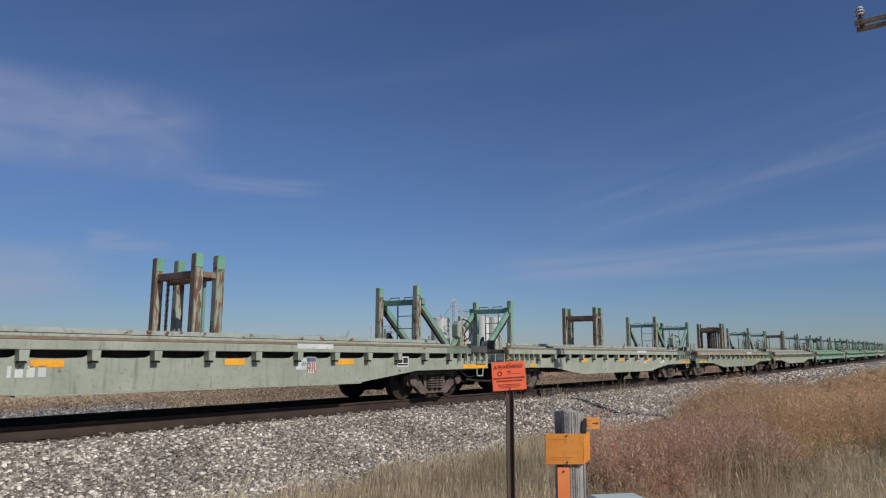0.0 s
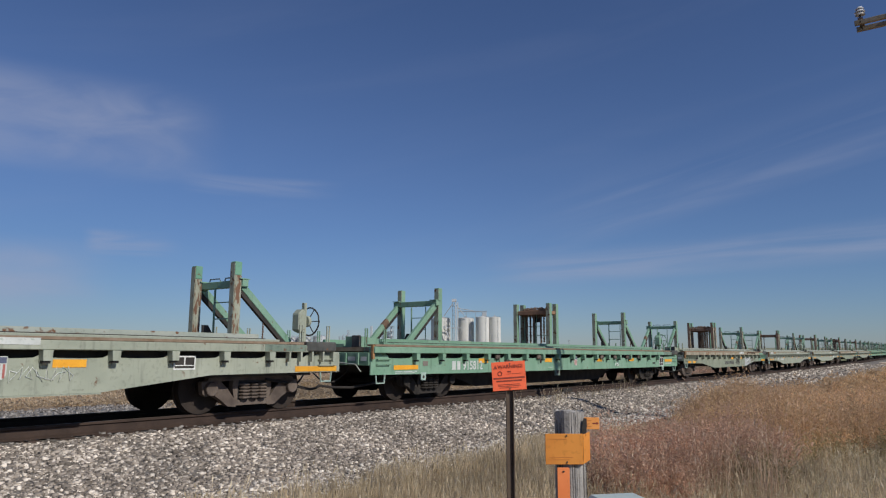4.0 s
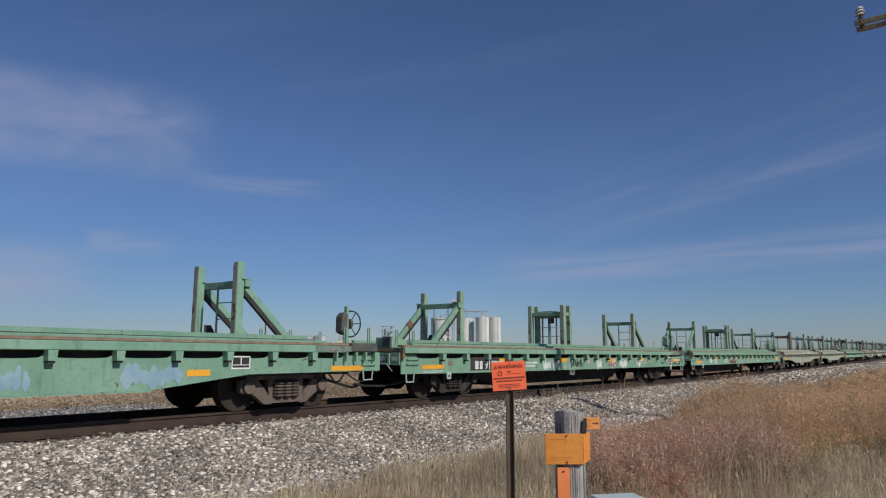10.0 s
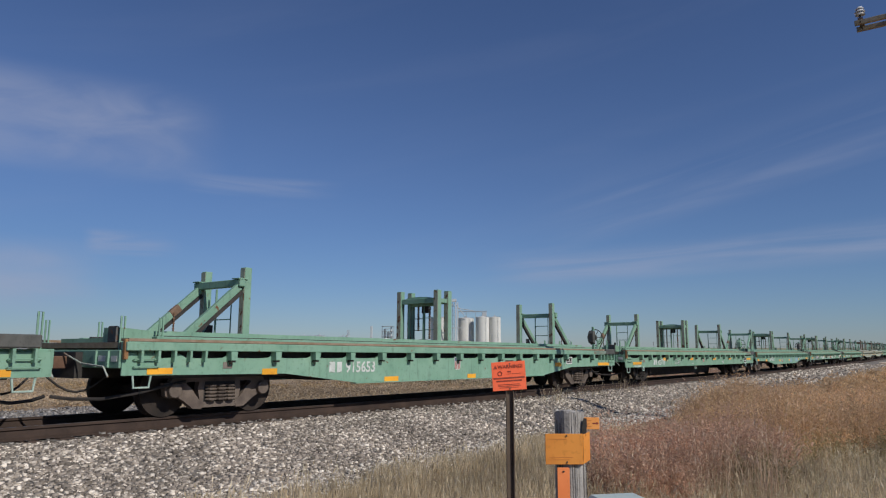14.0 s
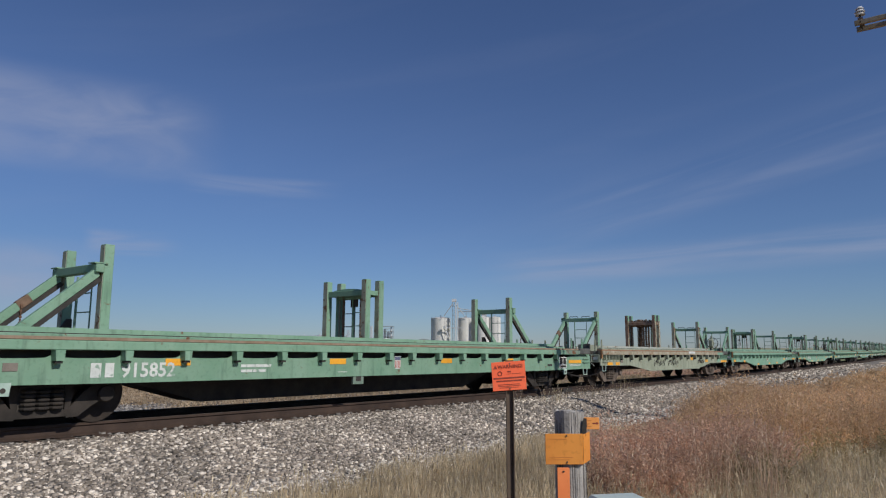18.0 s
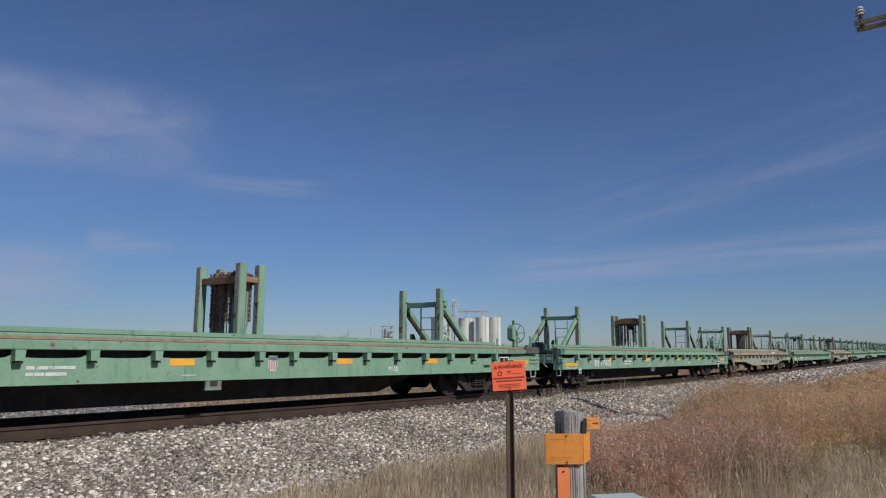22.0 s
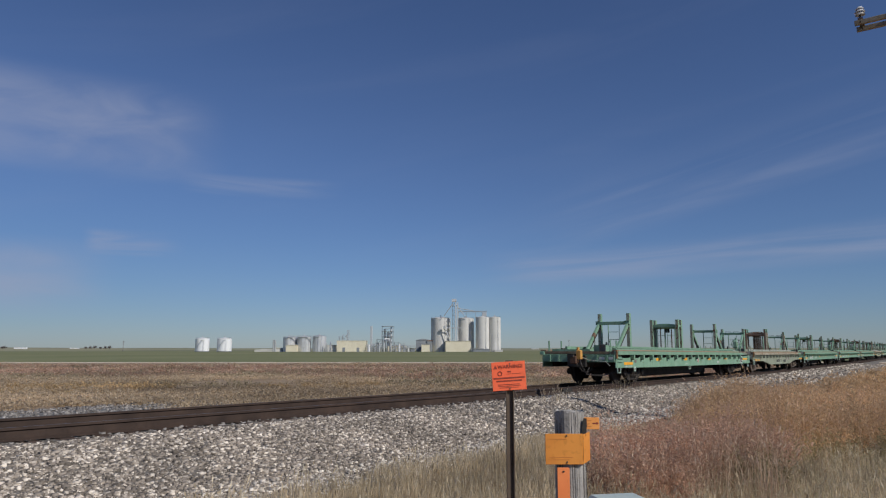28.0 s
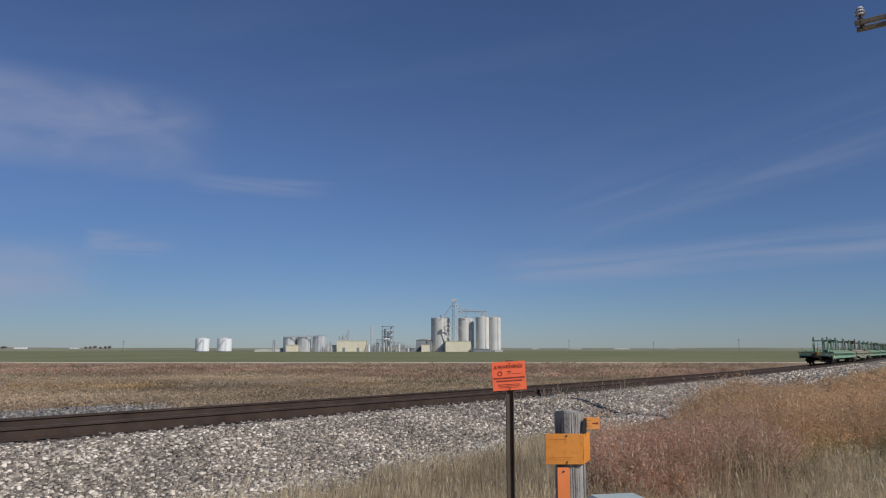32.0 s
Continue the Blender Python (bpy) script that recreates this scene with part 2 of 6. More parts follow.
# ---- mesh helpers ----
def part(name, bm, material, parent, label="", bevel=0.0):
    """One mesh object under a thing, or top-level with no parent."""
    if bevel:
        bmesh.ops.bevel(bm, geom=bm.edges[:], offset=bevel, segments=1, affect="EDGES", clamp_overlap=True)
    me = bpy.data.meshes.new(name)
    bm.to_mesh(me)
    bm.free()
    me.materials.append(material)
    ob = new(name, me)
    ob.parent = parent
    if label:
        ob["label"] = label
    return ob


def box(x0, x1, y0, y1, z0, z1, bm=None):
    bm = bm or bmesh.new()
    m = Matrix.Translation(((x0 + x1) / 2, (y0 + y1) / 2, (z0 + z1) / 2)) @ Matrix.Diagonal((abs(x1 - x0), abs(y1 - y0), abs(z1 - z0), 1))
    bmesh.ops.create_cube(bm, size=1, matrix=m)
    return bm


def bar(p, q, w, h, bm=None):
    """A rectangular bar from p to q, w wide across and h deep."""
    bm = bm or bmesh.new()
    p, q = Vector(p), Vector(q)
    turn = (q - p).to_track_quat("Z", "Y").to_matrix().to_4x4()
    bmesh.ops.create_cube(bm, size=1, matrix=Matrix.Translation((p + q) / 2) @ turn @ Matrix.Diagonal((w, h, (q - p).length, 1)))
    return bm


def rod(p, q, r, n=8, bm=None, r2=None):
    bm = bm or bmesh.new()
    p, q = Vector(p), Vector(q)
    turn = (q - p).to_track_quat("Z", "Y").to_matrix().to_4x4()
    bmesh.ops.create_cone(bm, cap_ends=True, segments=n, radius1=r, radius2=r if r2 is None else r2, depth=(q - p).length, matrix=Matrix.Translation((p + q) / 2) @ turn)
    return bm


def tube(points, r, n=6, bm=None):
    """One bent bar through the points."""
    bm = bm or bmesh.new()
    pts = [Vector(c) for c in points]
    closed = (pts[0] - pts[-1]).length < 1e-6
    if closed:
        pts.pop()
    m, rows = len(pts), []
    for i, c in enumerate(pts):
        before, after = (pts[i - 1], pts[(i + 1) % m]) if closed else (pts[max(i - 1, 0)], pts[min(i + 1, m - 1)])
        d = (after - before).normalized()
        side = d.cross(Vector((0.31, 0.22, 0.93))).normalized()
        up = side.cross(d)
        rows.append([bm.verts.new(c + r * (math.cos(math.tau * k / n) * side + math.sin(math.tau * k / n) * up)) for k in range(n)])
    for i in range(m if closed else m - 1):
        u, w = rows[i], rows[(i + 1) % m]
        for k in range(n):
            bm.faces.new((u[k], u[(k + 1) % n], w[(k + 1) % n], w[k]))
    if not closed:
        bm.faces.new(rows[0])
        bm.faces.new(rows[-1][::-1])
    return bm


def ring(c, axis, R, r, n=18, bm=None):
    bm = bm or bmesh.new()
    t = Vector(axis).to_track_quat("Z", "Y").to_matrix()
    pts = [Vector(c) + t @ Vector((R * math.cos(2 * math.pi * i / n), R * math.sin(2 * math.pi * i / n), 0)) for i in range(n)]
    return tube(pts + pts[:1], r, 5, bm)


def stack(rows, bm=None):
    """One skin over rows of corners, closed at both ends."""
    bm = bm or bmesh.new()
    rows = [[bm.verts.new(c) for c in row] for row in rows]
    n = len(rows[0])
    for u, w in zip(rows, rows[1:]):
        for k in range(n):
            bm.faces.new((u[k], u[(k + 1) % n], w[(k + 1) % n], w[k]))
    bm.faces.new(rows[0][::-1])
    bm.faces.new(rows[-1])
    return bm


def plate(outline, y0, y1, bm=None):
    """An outline in x and z, given thickness from y0 to y1."""
    bm = bm or bmesh.new()
    a = [bm.verts.new((x, y0, z)) for x, z in outline]
    b = [bm.verts.new((x, y1, z)) for x, z in outline]
    bm.faces.new(a)
    bm.faces.new(b[::-1])
    for i in range(len(a)):
        j = (i + 1) % len(a)
        bm.faces.new((a[j], a[i], b[i], b[j]))
    bmesh.ops.recalc_face_normals(bm, faces=bm.faces[:])
    return bm


def sheet(name, verts, faces, material, parent=None):
    me = bpy.data.meshes.new(name)
    me.from_pydata(verts, [], faces)
    me.materials.append(material)
    ob = new(name, me)
    ob.parent = parent
    return ob


def lettering(text, size, x, y, z, material, parent, label="", rz=0.0, name="lettering", bold=0.0):
    """Letters standing upright, read from the camera's side."""
    cu = bpy.data.curves.new(name, "FONT")
    cu.body, cu.size, cu.extrude, cu.resolution_u, cu.offset = text, size, 0.002, 2, size * bold
    cu.materials.append(material)
    ob = new(name, cu)
    ob.parent = parent
    ob.matrix_local = pose(x, y, z, 90, 0, rz)
    if label:
        ob["label"] = label
    return ob


# ---- ground and railway ----
SOIL = mat("dry verge soil", (0.25, 0.18, 0.115), (0.36, 0.275, 0.185), rough=1.0, scale=0.5, bump=0.5, depth=0.05, fine=12)
FIELD = mat("winter wheat field", (0.165, 0.185, 0.08), (0.24, 0.235, 0.115), rough=1.0, scale=0.02, bump=0.3, depth=0.1, fine=14)
DUST = mat("pale dirt road", (0.5, 0.42, 0.33), (0.62, 0.54, 0.45), rough=1.0, scale=0.3)
GREY_GRAVEL = mat("grey gravel", (0.13, 0.128, 0.125), (0.23, 0.22, 0.21), rough=1.0, scale=2, bump=0.6, depth=0.04, fine=6)


def disc(name, radius, z, material):
    bm = bmesh.new()
    bmesh.ops.create_circle(bm, cap_ends=True, segments=96, radius=radius, matrix=Matrix.Translation((0, 0, z)))
    ob = part(name, bm, material, None)
    return ob


ground = tagged(disc("ground", 4800, 0.0, SOIL), "flat dry prairie ground reaching to the horizon", "ground", kind="structure")


def strip(name, y0, y1, z, material, label, x0=-900, x1=1500):
    bm = box(x0, x1, y0, y1, z - 0.3, z)
    return tagged(part(name, bm, material, None), label, "ground", kind="structure")


# the haze of distance is mixed into these pale field tones
FAR_LAND = drifted(mat("hazy far fields", (0.22, 0.24, 0.14), (0.33, 0.3, 0.2), rough=1.0, scale=0.002, bump=0.0, fine=8), 0.004, 0.8, 1.15)
v, f = [], []
RISE = ((880, -0.3), (1000, 0.3), (1250, 1.8), (1520, 2.9), (2000, 4.4), (2900, 7.0), (4700, 11.0))
for i in range(180):
    a = math.tau * i / 180
    for r, z in RISE:
        v.append((r * math.cos(a), r * math.sin(a), z + (0.0008 * r * math.sin(a * 17 + r) * math.sin(a * 7) if r > 1600 else 0)))
for i in range(180):
    for j in range(6):
        f.append((i * 7 + j, i * 7 + j + 1, ((i + 1) % 180) * 7 + j + 1, ((i + 1) % 180) * 7 + j))
tagged(sheet("far_land", v, f, FAR_LAND), "gently rising farmland along the horizon", "ground", kind="structure")
field = strip("field", 101.5, 2600, 0.06, FIELD, "wide green field of young winter wheat", -2500, 3000)
dirt_road = strip("dirt_road", 96.0, 98.6, 0.10, DUST, "pale dirt road along the edge of the field", -2500, 900)
for o in (field, dirt_road):
    o.matrix_world = pose(0, 0, 0, 0, 0, math.degrees(TURN) - 90)
strip("gravel_strip", 14.2, 21.0, 0.05, GREY_GRAVEL, "grey gravel strip beyond the railway", -300, 12)


def bed_section(s):
    """Half sections of the ballast bed across the track: offset from the track's middle and height under the rail head."""
    return ((-4.4, -0.80), (-3.2, -0.52), (-2.3, -0.27), (-1.75, -0.2), (1.75, -0.2), (2.6, -0.35), (3.6, -0.80))


stations = [-300, -120, -60] + list(range(-40, 121, 4)) + [140, 180, 240, 320, 420, 560, 700, 900]
verts, faces = [], []
for s in stations:
    c = track_point(s)
    for o, h in bed_section(s):
        verts.append((s, c.y + o, c.z + h))
k = len(bed_section(0))
for i in range(len(stations) - 1):
    for j in range(k - 1):
        faces.append((i * k + j, (i + 1) * k + j, (i + 1) * k + j + 1, i * k + j + 1))
ballast_bed = tagged(sheet("ballast_bed", verts, faces, BALLAST), "sloping bed of pale crushed-stone ballast under the track", "ballast", kind="structure")


def rail_profile():
    """Half width and height under the railhead's top."""
    return ((0.036, 0.0), (0.036, -0.035), (0.009, -0.05), (0.009, -0.145), (0.07, -0.165), (0.07, -0.18))


def make_rail(off):
    prof = [(w, z) for w, z in rail_profile()] + [(-w, z) for w, z in reversed(rail_profile())]
    v, f, n = [], [], len(prof)
    for s in stations:
        c = track_point(s)
        v += [(s, c.y + off + w, c.z + z) for w, z in prof]
    for i in range(len(stations) - 1):
        for j in range(n):
            f.append((i * n + j, i * n + (j + 1) % n, (i + 1) * n + (j + 1) % n, (i + 1) * n + j))
    ob = sheet("rail", v, f, RAIL, railway)
    ob.data.materials.append(RAIL_TOP)
    for p in ob.data.polygons:
        p.material_index = 1 if p.index % n == n - 1 else 0
    return ob


railway = tagged(new("railway"), "single straight track of brown steel rails on wooden ties", "railway", kind="structure")
for off in (-GAUGE / 2, GAUGE / 2):
    make_rail(off)

# ---- the train ----
WHEEL_R = 0.42
RACK = 6.0       # the end racks stand this far from the middle of a car


def make_truck(car, x, dusty):
    truck = part("truck", box(-0.2, 0.2, -0.95, 0.95, 0.42, 0.62), BLACK, car, "two-axle cast-steel railway truck")
    truck.location = (x, 0, 0)
    steel = TRUCK if dusty else TRUCK_DARK
    pieces = [[(-0.95, 0.5), (-0.55, 0.55), (0.55, 0.55), (0.95, 0.5), (0.9, 0.6), (0.42, 0.66), (-0.42, 0.66), (-0.9, 0.6)],
              [(-0.36, 0.13), (0.36, 0.13), (0.4, 0.22), (-0.4, 0.22)]]
    for k in (-1, 1):
        pieces.append([(k * 0.74, 0.55), (k * 1.03, 0.54), (k * 1.0, 0.34), (k * 0.92, 0.3), (k * 0.78, 0.34)])
        pieces.append([(k * 0.86, 0.36), (k * 0.8, 0.52), (k * 0.66, 0.54), (k * 0.52, 0.42), (k * 0.4, 0.27), (k * 0.3, 0.22), (k * 0.34, 0.11), (k * 0.5, 0.12), (k * 0.66, 0.24)])
        pieces.append([(k * 0.31, 0.2), (k * 0.37, 0.2), (k * 0.42, 0.44), (k * 0.4, 0.56), (k * 0.29, 0.56), (k * 0.31, 0.42)])
    for side in (-1, 1):
        y0, y1 = sorted((side * 0.96, side * 1.08))
        bm = bmesh.new()
        for k, piece in enumerate(pieces):
            plate(piece, y0 + 0.004 * (k % 3), y1 - 0.004 * (k % 3), bm)
        part("side_frame", bm, steel, truck, "cast steel side frame")
        y0, y1 = sorted((side * 1.082, side * 1.088))
        part("spring_pocket", box(-0.3, 0.3, y0 - 0.03 * side, y1 - 0.03 * side, 0.22, 0.55), BLACK, truck)
        for i in range(3 if side < 0 else 0):
            profile = [(0.056 * j + dz, r) for j in range(5) for dz, r in ((0.0, 0.088), (0.012, 0.098), (0.026, 0.098), (0.036, 0.086), (0.042, 0.05))]
            bm = stack([[(r * math.cos(math.tau * a / 8), r * math.sin(math.tau * a / 8), z) for a in range(8)] for z, r in profile])
            spring = part("spring", bm, steel, truck)
            spring.location = (-0.185 + 0.185 * i, side * 1.09, 0.24)
        for ax in (-0.864, 0.864):
            part("bearing_cap", rod((ax, side * 1.05, WHEEL_R), (ax, side * 1.15, WHEEL_R), 0.115, 14), steel, truck, "round roller-bearing cap", bevel=0.01)
    for ax in (-0.864, 0.864):
        bm = rod((0, -1.0, 0), (0, 1.0, 0), 0.075, 10)
        for side in (-1, 1):
            yc = side * 0.7525
            rod((0, yc - 0.06, 0), (0, yc + 0.06, 0), WHEEL_R, 28, bm)
            rod((0, yc - side * 0.06, 0), (0, yc - side * 0.085, 0), WHEEL_R + 0.025, 28, bm)
            rod((0, yc + side * 0.06, 0), (0, yc + side * 0.1, 0), 0.13, 12, bm)
            for a in range(3):
                t = a * 2 * math.pi / 3
                rod((0.25 * math.cos(t), yc + side * 0.06, 0.25 * math.sin(t)), (0.25 * math.cos(t), yc + side * 0.064, 0.25 * math.sin(t)), 0.045, 8, bm)
        ws = part("wheelset", bm, WHEEL, truck, "pair of dark steel wheels on an axle")
        ws.matrix_parent_inverse = Matrix.Translation((ax, 0, WHEEL_R))
    return truck


def post(x, y, z1, body, cap, car):
    """A box post with a worn face towards the tail and, where the paint has gone, a painted head."""
    if cap is body:
        part("post", box(x - 0.075, x + 0.075, y - 0.07, y + 0.07, 1.14, z1), body, car, bevel=0.008)
    else:
        p = part("post", box(x - 0.075, x + 0.075, y - 0.07, y + 0.07, 1.14, z1 - 0.25), body, car, "post with its paint rusted away", bevel=0.008)
        part("post_head", box(x - 0.074, x + 0.074, y - 0.069, y + 0.069, z1 - 0.248, z1), HEAD, p, "green painted post head", bevel=0.008)
    part("wear_plate", box(x - 0.085, x - 0.078, y - 0.062, y + 0.062, 1.16, z1 - 0.02), FLAKED if cap is not body and x < 0.1 else WEAR, car, "worn brown rubbing plate")


def rack_ladder(x, car, y0, y1, z0, z1, material):
    rail = part("ladder", rod((x, y0, z0), (x, y0, z1), 0.02, 6), material, car, "thin steel ladder inside the rack")
    part("ladder_rail", rod((x, y1, z0), (x, y1, z1), 0.012, 6), material, rail)
    n = int((z1 - z0) / 0.3)
    for i in range(n):
        part("rung", rod((x, y0, z0 + 0.12 + 0.3 * i), (x, y1, z0 + 0.12 + 0.3 * i), 0.011, 5), material, rail)


def hanging_chain(x, y, z0, z1, car, seed, size=1.0, material=None):
    rnd = random.Random(seed)
    rows, z, i = [], z0, 0
    while z < z1:
        w = (0.032 * size, 0.013 * size) if i % 2 else (0.013 * size, 0.032 * size)
        dx = x + rnd.uniform(-0.004, 0.004)
        for dz, k in ((0.0, 0.45), (0.012, 1.0), (0.034, 1.0), (0.044, 0.45)):
            rows.append([(dx + sx * w[0] * k, y + sy * w[1] * k, z + dz) for sx, sy in ((-1, -1), (1, -1), (1, 1), (-1, 1))])
        z += 0.046
        i += 1
    bm = stack(rows)
    return part("chain", bm, material or CHAIN, car, "rusty hanging chain")


def panel(x, z, w, h, car, y=-1.428):
    p = part("stencil_panel", box(x - w / 2, x + w / 2, y, y + 0.004, z - h / 2, z + h / 2), BLACK, car, "black data panel with a white border")
    for x0, x1, z0, z1 in ((-w / 2, w / 2, h / 2 - 0.02, h / 2), (-w / 2, w / 2, -h / 2, -h / 2 + 0.02), (-w / 2, -w / 2 + 0.02, -h / 2, h / 2), (w / 2 - 0.02, w / 2, -h / 2, h / 2), (-0.01, 0.01, -h * 0.2, h / 2), (-w / 2, w / 2, -h * 0.22, -h * 0.16)):
        part("border", box(x + x0, x + x1, y - 0.004, y, z + z0, z + z1), WHITE, p)
    return p


def shield(x, z, w, h, car, worn):
    """A railway shield: striped below, a blue band above, drawn as plain shapes."""
    y = -1.43
    s = part("emblem", plate([(x - w / 2, z - h * 0.3), (x - w * 0.3, z - h / 2), (x + w * 0.3, z - h / 2), (x + w / 2, z - h * 0.3), (x + w / 2, z + h / 2), (x - w / 2, z + h / 2)], y, y + 0.004), WORN_WHITE, car, "faded red, white and blue shield emblem")
    part("emblem_band", box(x - w * 0.46, x + w * 0.46, y - 0.003, y, z + h * 0.2, z + h * 0.46), BLUE, s)
    for i in range(4):
        xi = x - w * 0.36 + w * 0.24 * i
        part("stripe", box(xi - w * 0.06, xi + w * 0.06, y - 0.003, y, z - h * 0.44, z + h * 0.16), RED, s)


def word_bars(x, z, h, widths, material, car, label="worn lettering"):
    """Lettering that is not written out, as bars of its size."""
    for w in widths:
        if w > 0:
            part("marking", box(x, x + w, -1.431, -1.427, z, z + h), material, car, label)
        x += abs(w) + h * 0.28


def make_car(style, kind, paint, posts, caps, beam, trim, edge, end_len, truck_x, chains, label):
    """A flat car for long welded rail: body, two trucks, a braced rack at each end and a four-post rack between."""
    half = RACK + end_len - 0.32
    shelf = half - (0.75 if end_len > 3 else 0.6)
    tail_end = half - 0.24
    rack_top = dict(S=2.65, M=2.62, P=2.72)[style]
    pitch, first_pocket = (0.96, -0.25) if kind == "straight" else (0.93, -0.42)
    low_end, low_mid = (0.66, 0.455) if kind == "fish" else (0.575, 0.575)
    car = tagged(new("flat_car"), label, "flat car", "flat cars of the rail train")
    part("deck", box(-half + 0.3, half - 0.3, -1.38, 1.38, 1.06, 1.145), WOOD_DECK, car, "weathered timber deck")
    keel = 0.17 if kind == "straight" else 0.47
    part("center_sill", plate([(-half + 0.1, 0.62), (-truck_x + 1.4, 0.6), (-truck_x + 3.0, keel), (truck_x - 3.0, keel), (truck_x - 1.4, 0.6), (half - 0.1, 0.62), (half - 0.1, 1.0), (-half + 0.1, 1.0)], -0.35, 0.35), BLACK, car, "black steel center sill")
    for side in (-1, 1):
        y0, y1 = sorted((side * 1.40, side * 1.425))
        k = truck_x - 1.1
        if kind == "straight":
            def pocket_x(i):
                return first_pocket + pitch * i - 0.06 - 0.2 * min(max(i, 0.0), 1.0)
        else:
            def pocket_x(i):
                return first_pocket + pitch * i + 0.03
        outline = [(-tail_end, low_end + 0.02), (-k, low_end), (-k + 1.8, low_mid), (k - 1.8, low_mid), (k, low_end), (half, low_end + 0.02), (half, 0.99), (shelf, 0.99)]
        for i in range(8 * 9, -8 * 9 - 1, -1):
            x = pocket_x(i / 8)
            if -shelf < x < shelf - 0.1:
                outline.append((x, 0.985 - 0.07 * abs(math.sin(math.pi * i / 8)) ** 0.15))
        outline += [(-shelf, 0.99), (-tail_end, 0.99)]
        sill = part("side_sill", plate(outline, y0, y1), paint, car)
        # black sheet behind the sill's slots paints the shade inside them
        y0, y1 = sorted((side * 1.25, side * 1.27))
        part("inner_web", box(-shelf, shelf, y0, y1, 0.62, 1.05), BLACK, car)
        if kind == "fish":
            y0, y1 = sorted((side * 1.30, side * 1.45))
            part("bottom_flange", box(-k + 1.8, k - 1.8, y0, y1, low_mid - 0.022, low_mid - 0.002), paint, car)
        y0, y1 = sorted((side * 1.36, side * 1.535))
        part("deck_flange", box(-tail_end, half - (1.1 if end_len > 3 else 0.9), y0, y1, 1.022, 1.15), FLANGE_RUST if paint is CREAM else paint, car, bevel=0.01)
        y0, y1 = sorted((side * 1.30, side * 1.515))
        part("edge_timber", box(-tail_end + 0.03, half - 1.0, y0, y1, 1.158, 1.2), edge, car, "worn timber strip along the deck edge")
        y0, y1 = sorted((side * 1.05, side * 1.2))
        part("guide_rail", box(-half + 0.9, half - 1.3, y0, y1, 1.15, 1.245), trim, car, bevel=0.01)
        # solid black strip, painting the shade in the gap between the guides
        y0, y1 = sorted((side * 0.98, side * 1.04))
        part("guide_gap", box(-half + 1.0, half - 1.5, y0, y1, 1.15, 1.262), BLACK, car)
        y0, y1 = sorted((side * 0.88, side * 0.97))
        part("guide_lip", box(-half + 1.2, half - 1.6, y0, y1, 1.15, 1.335), WORN_LIP if end_len < 3 else trim, car, "scuffed guide strip")
        bm = bmesh.new()
        y0, y1 = side * 1.425, side * 1.56
        plate([(-0.055, 0.885), (0.055, 0.885), (0.065, 1.021), (-0.065, 1.021)], y0, y1, bm)
        plate([(-0.02, 0.80), (0.02, 0.80), (0.06, 0.882), (-0.06, 0.882)], side * 1.427, side * 1.45, bm)
        proto = bpy.data.meshes.new("stake_pocket")
        bm.to_mesh(proto)
        bm.free()
        proto.materials.append(paint)
        # black block under the pocket paints the shade below and inside it
        bm = box(-0.05, 0.05, *sorted((side * 1.45, side * 1.53)), 0.852, 0.883)
        shade_block = bpy.data.meshes.new("pocket_mouth")
        bm.to_mesh(shade_block)
        bm.free()
        shade_block.materials.append(BLACK)
        for i in [i for i in range(-9, 10) if abs(first_pocket + pitch * i) < shelf - 0.75]:
            for nm, me in (("stake_pocket", proto), ("pocket_mouth", shade_block))[:2 if side < 0 else 1]:
                o = new(nm, me)
                o.parent = sill
                o.location = (pocket_x(i), 0, 0)
    for end in (-1, 1):
        tip = half if end > 0 else tail_end
        x0, x1 = sorted((end * shelf, end * tip))
        end_paint = MINT if paint is CREAM and end > 0 else paint
        part("end_platform", box(x0, x1, -1.39, 1.39, 0.95, 1.03), end_paint, car, bevel=0.01)
        end_sill = part("end_sill", box(end * tip - 0.03, end * tip + 0.03, -1.395, 1.395, 0.78, 1.032), end_paint, car, bevel=0.01)
        part("buffer_block", box(*sorted((end * tip, end * (tip + 0.09))), -0.34, 0.34, 0.70, 1.0), BLACK, end_sill, "grimy striker casting", bevel=0.02)
        if end < 0:
            for y0, y1 in ((-1.34, -1.18), (-1.03, -0.82)):
                part("end_marking", box(-tip - 0.037, -tip - 0.033, y0, y1, 0.87, 0.95), WORN_WHITE, end_sill, "worn white marks on the end sill")
        for y in (-1.1, -0.75, 0.75, 1.1):
            part("end_rib", box(*sorted((end * (tip + 0.03), end * (tip + 0.06))), y - 0.03, y + 0.03, 0.79, 1.02), paint, end_sill)
        if end_paint is not paint:
            part("end_panel", box(half - 1.75, half - 0.002, -1.429, -1.4255, 0.71, 0.985), MINT, car, "brighter green repainted sill end")
            part("end_panel", box(half - 2.0, half - 1.15, -1.542, -1.5395, 1.03, 1.145), MINT, car, "brighter green repainted flange end")
        if kind == "fish":
            for i in range(5):
                xi = end * (tip - 0.25 - 0.27 * i)
                part("rib", plate([(xi - 0.02, 0.86), (xi + 0.02, 0.86), (xi + 0.02, 1.034), (xi - 0.02, 1.034)], -1.53, -1.4295), end_paint, car)
        strips = {"S1": ((1.53, 0.66),), "S-1": ((1.55, 0.72),), "M1": ((1.39, 0.5),), "M-1": ((0.81, 0.39),), "P1": ((1.12, 0.08),), "P-1": ((0.98, 0.56), (1.6, 1.25))}[style + str(end)]
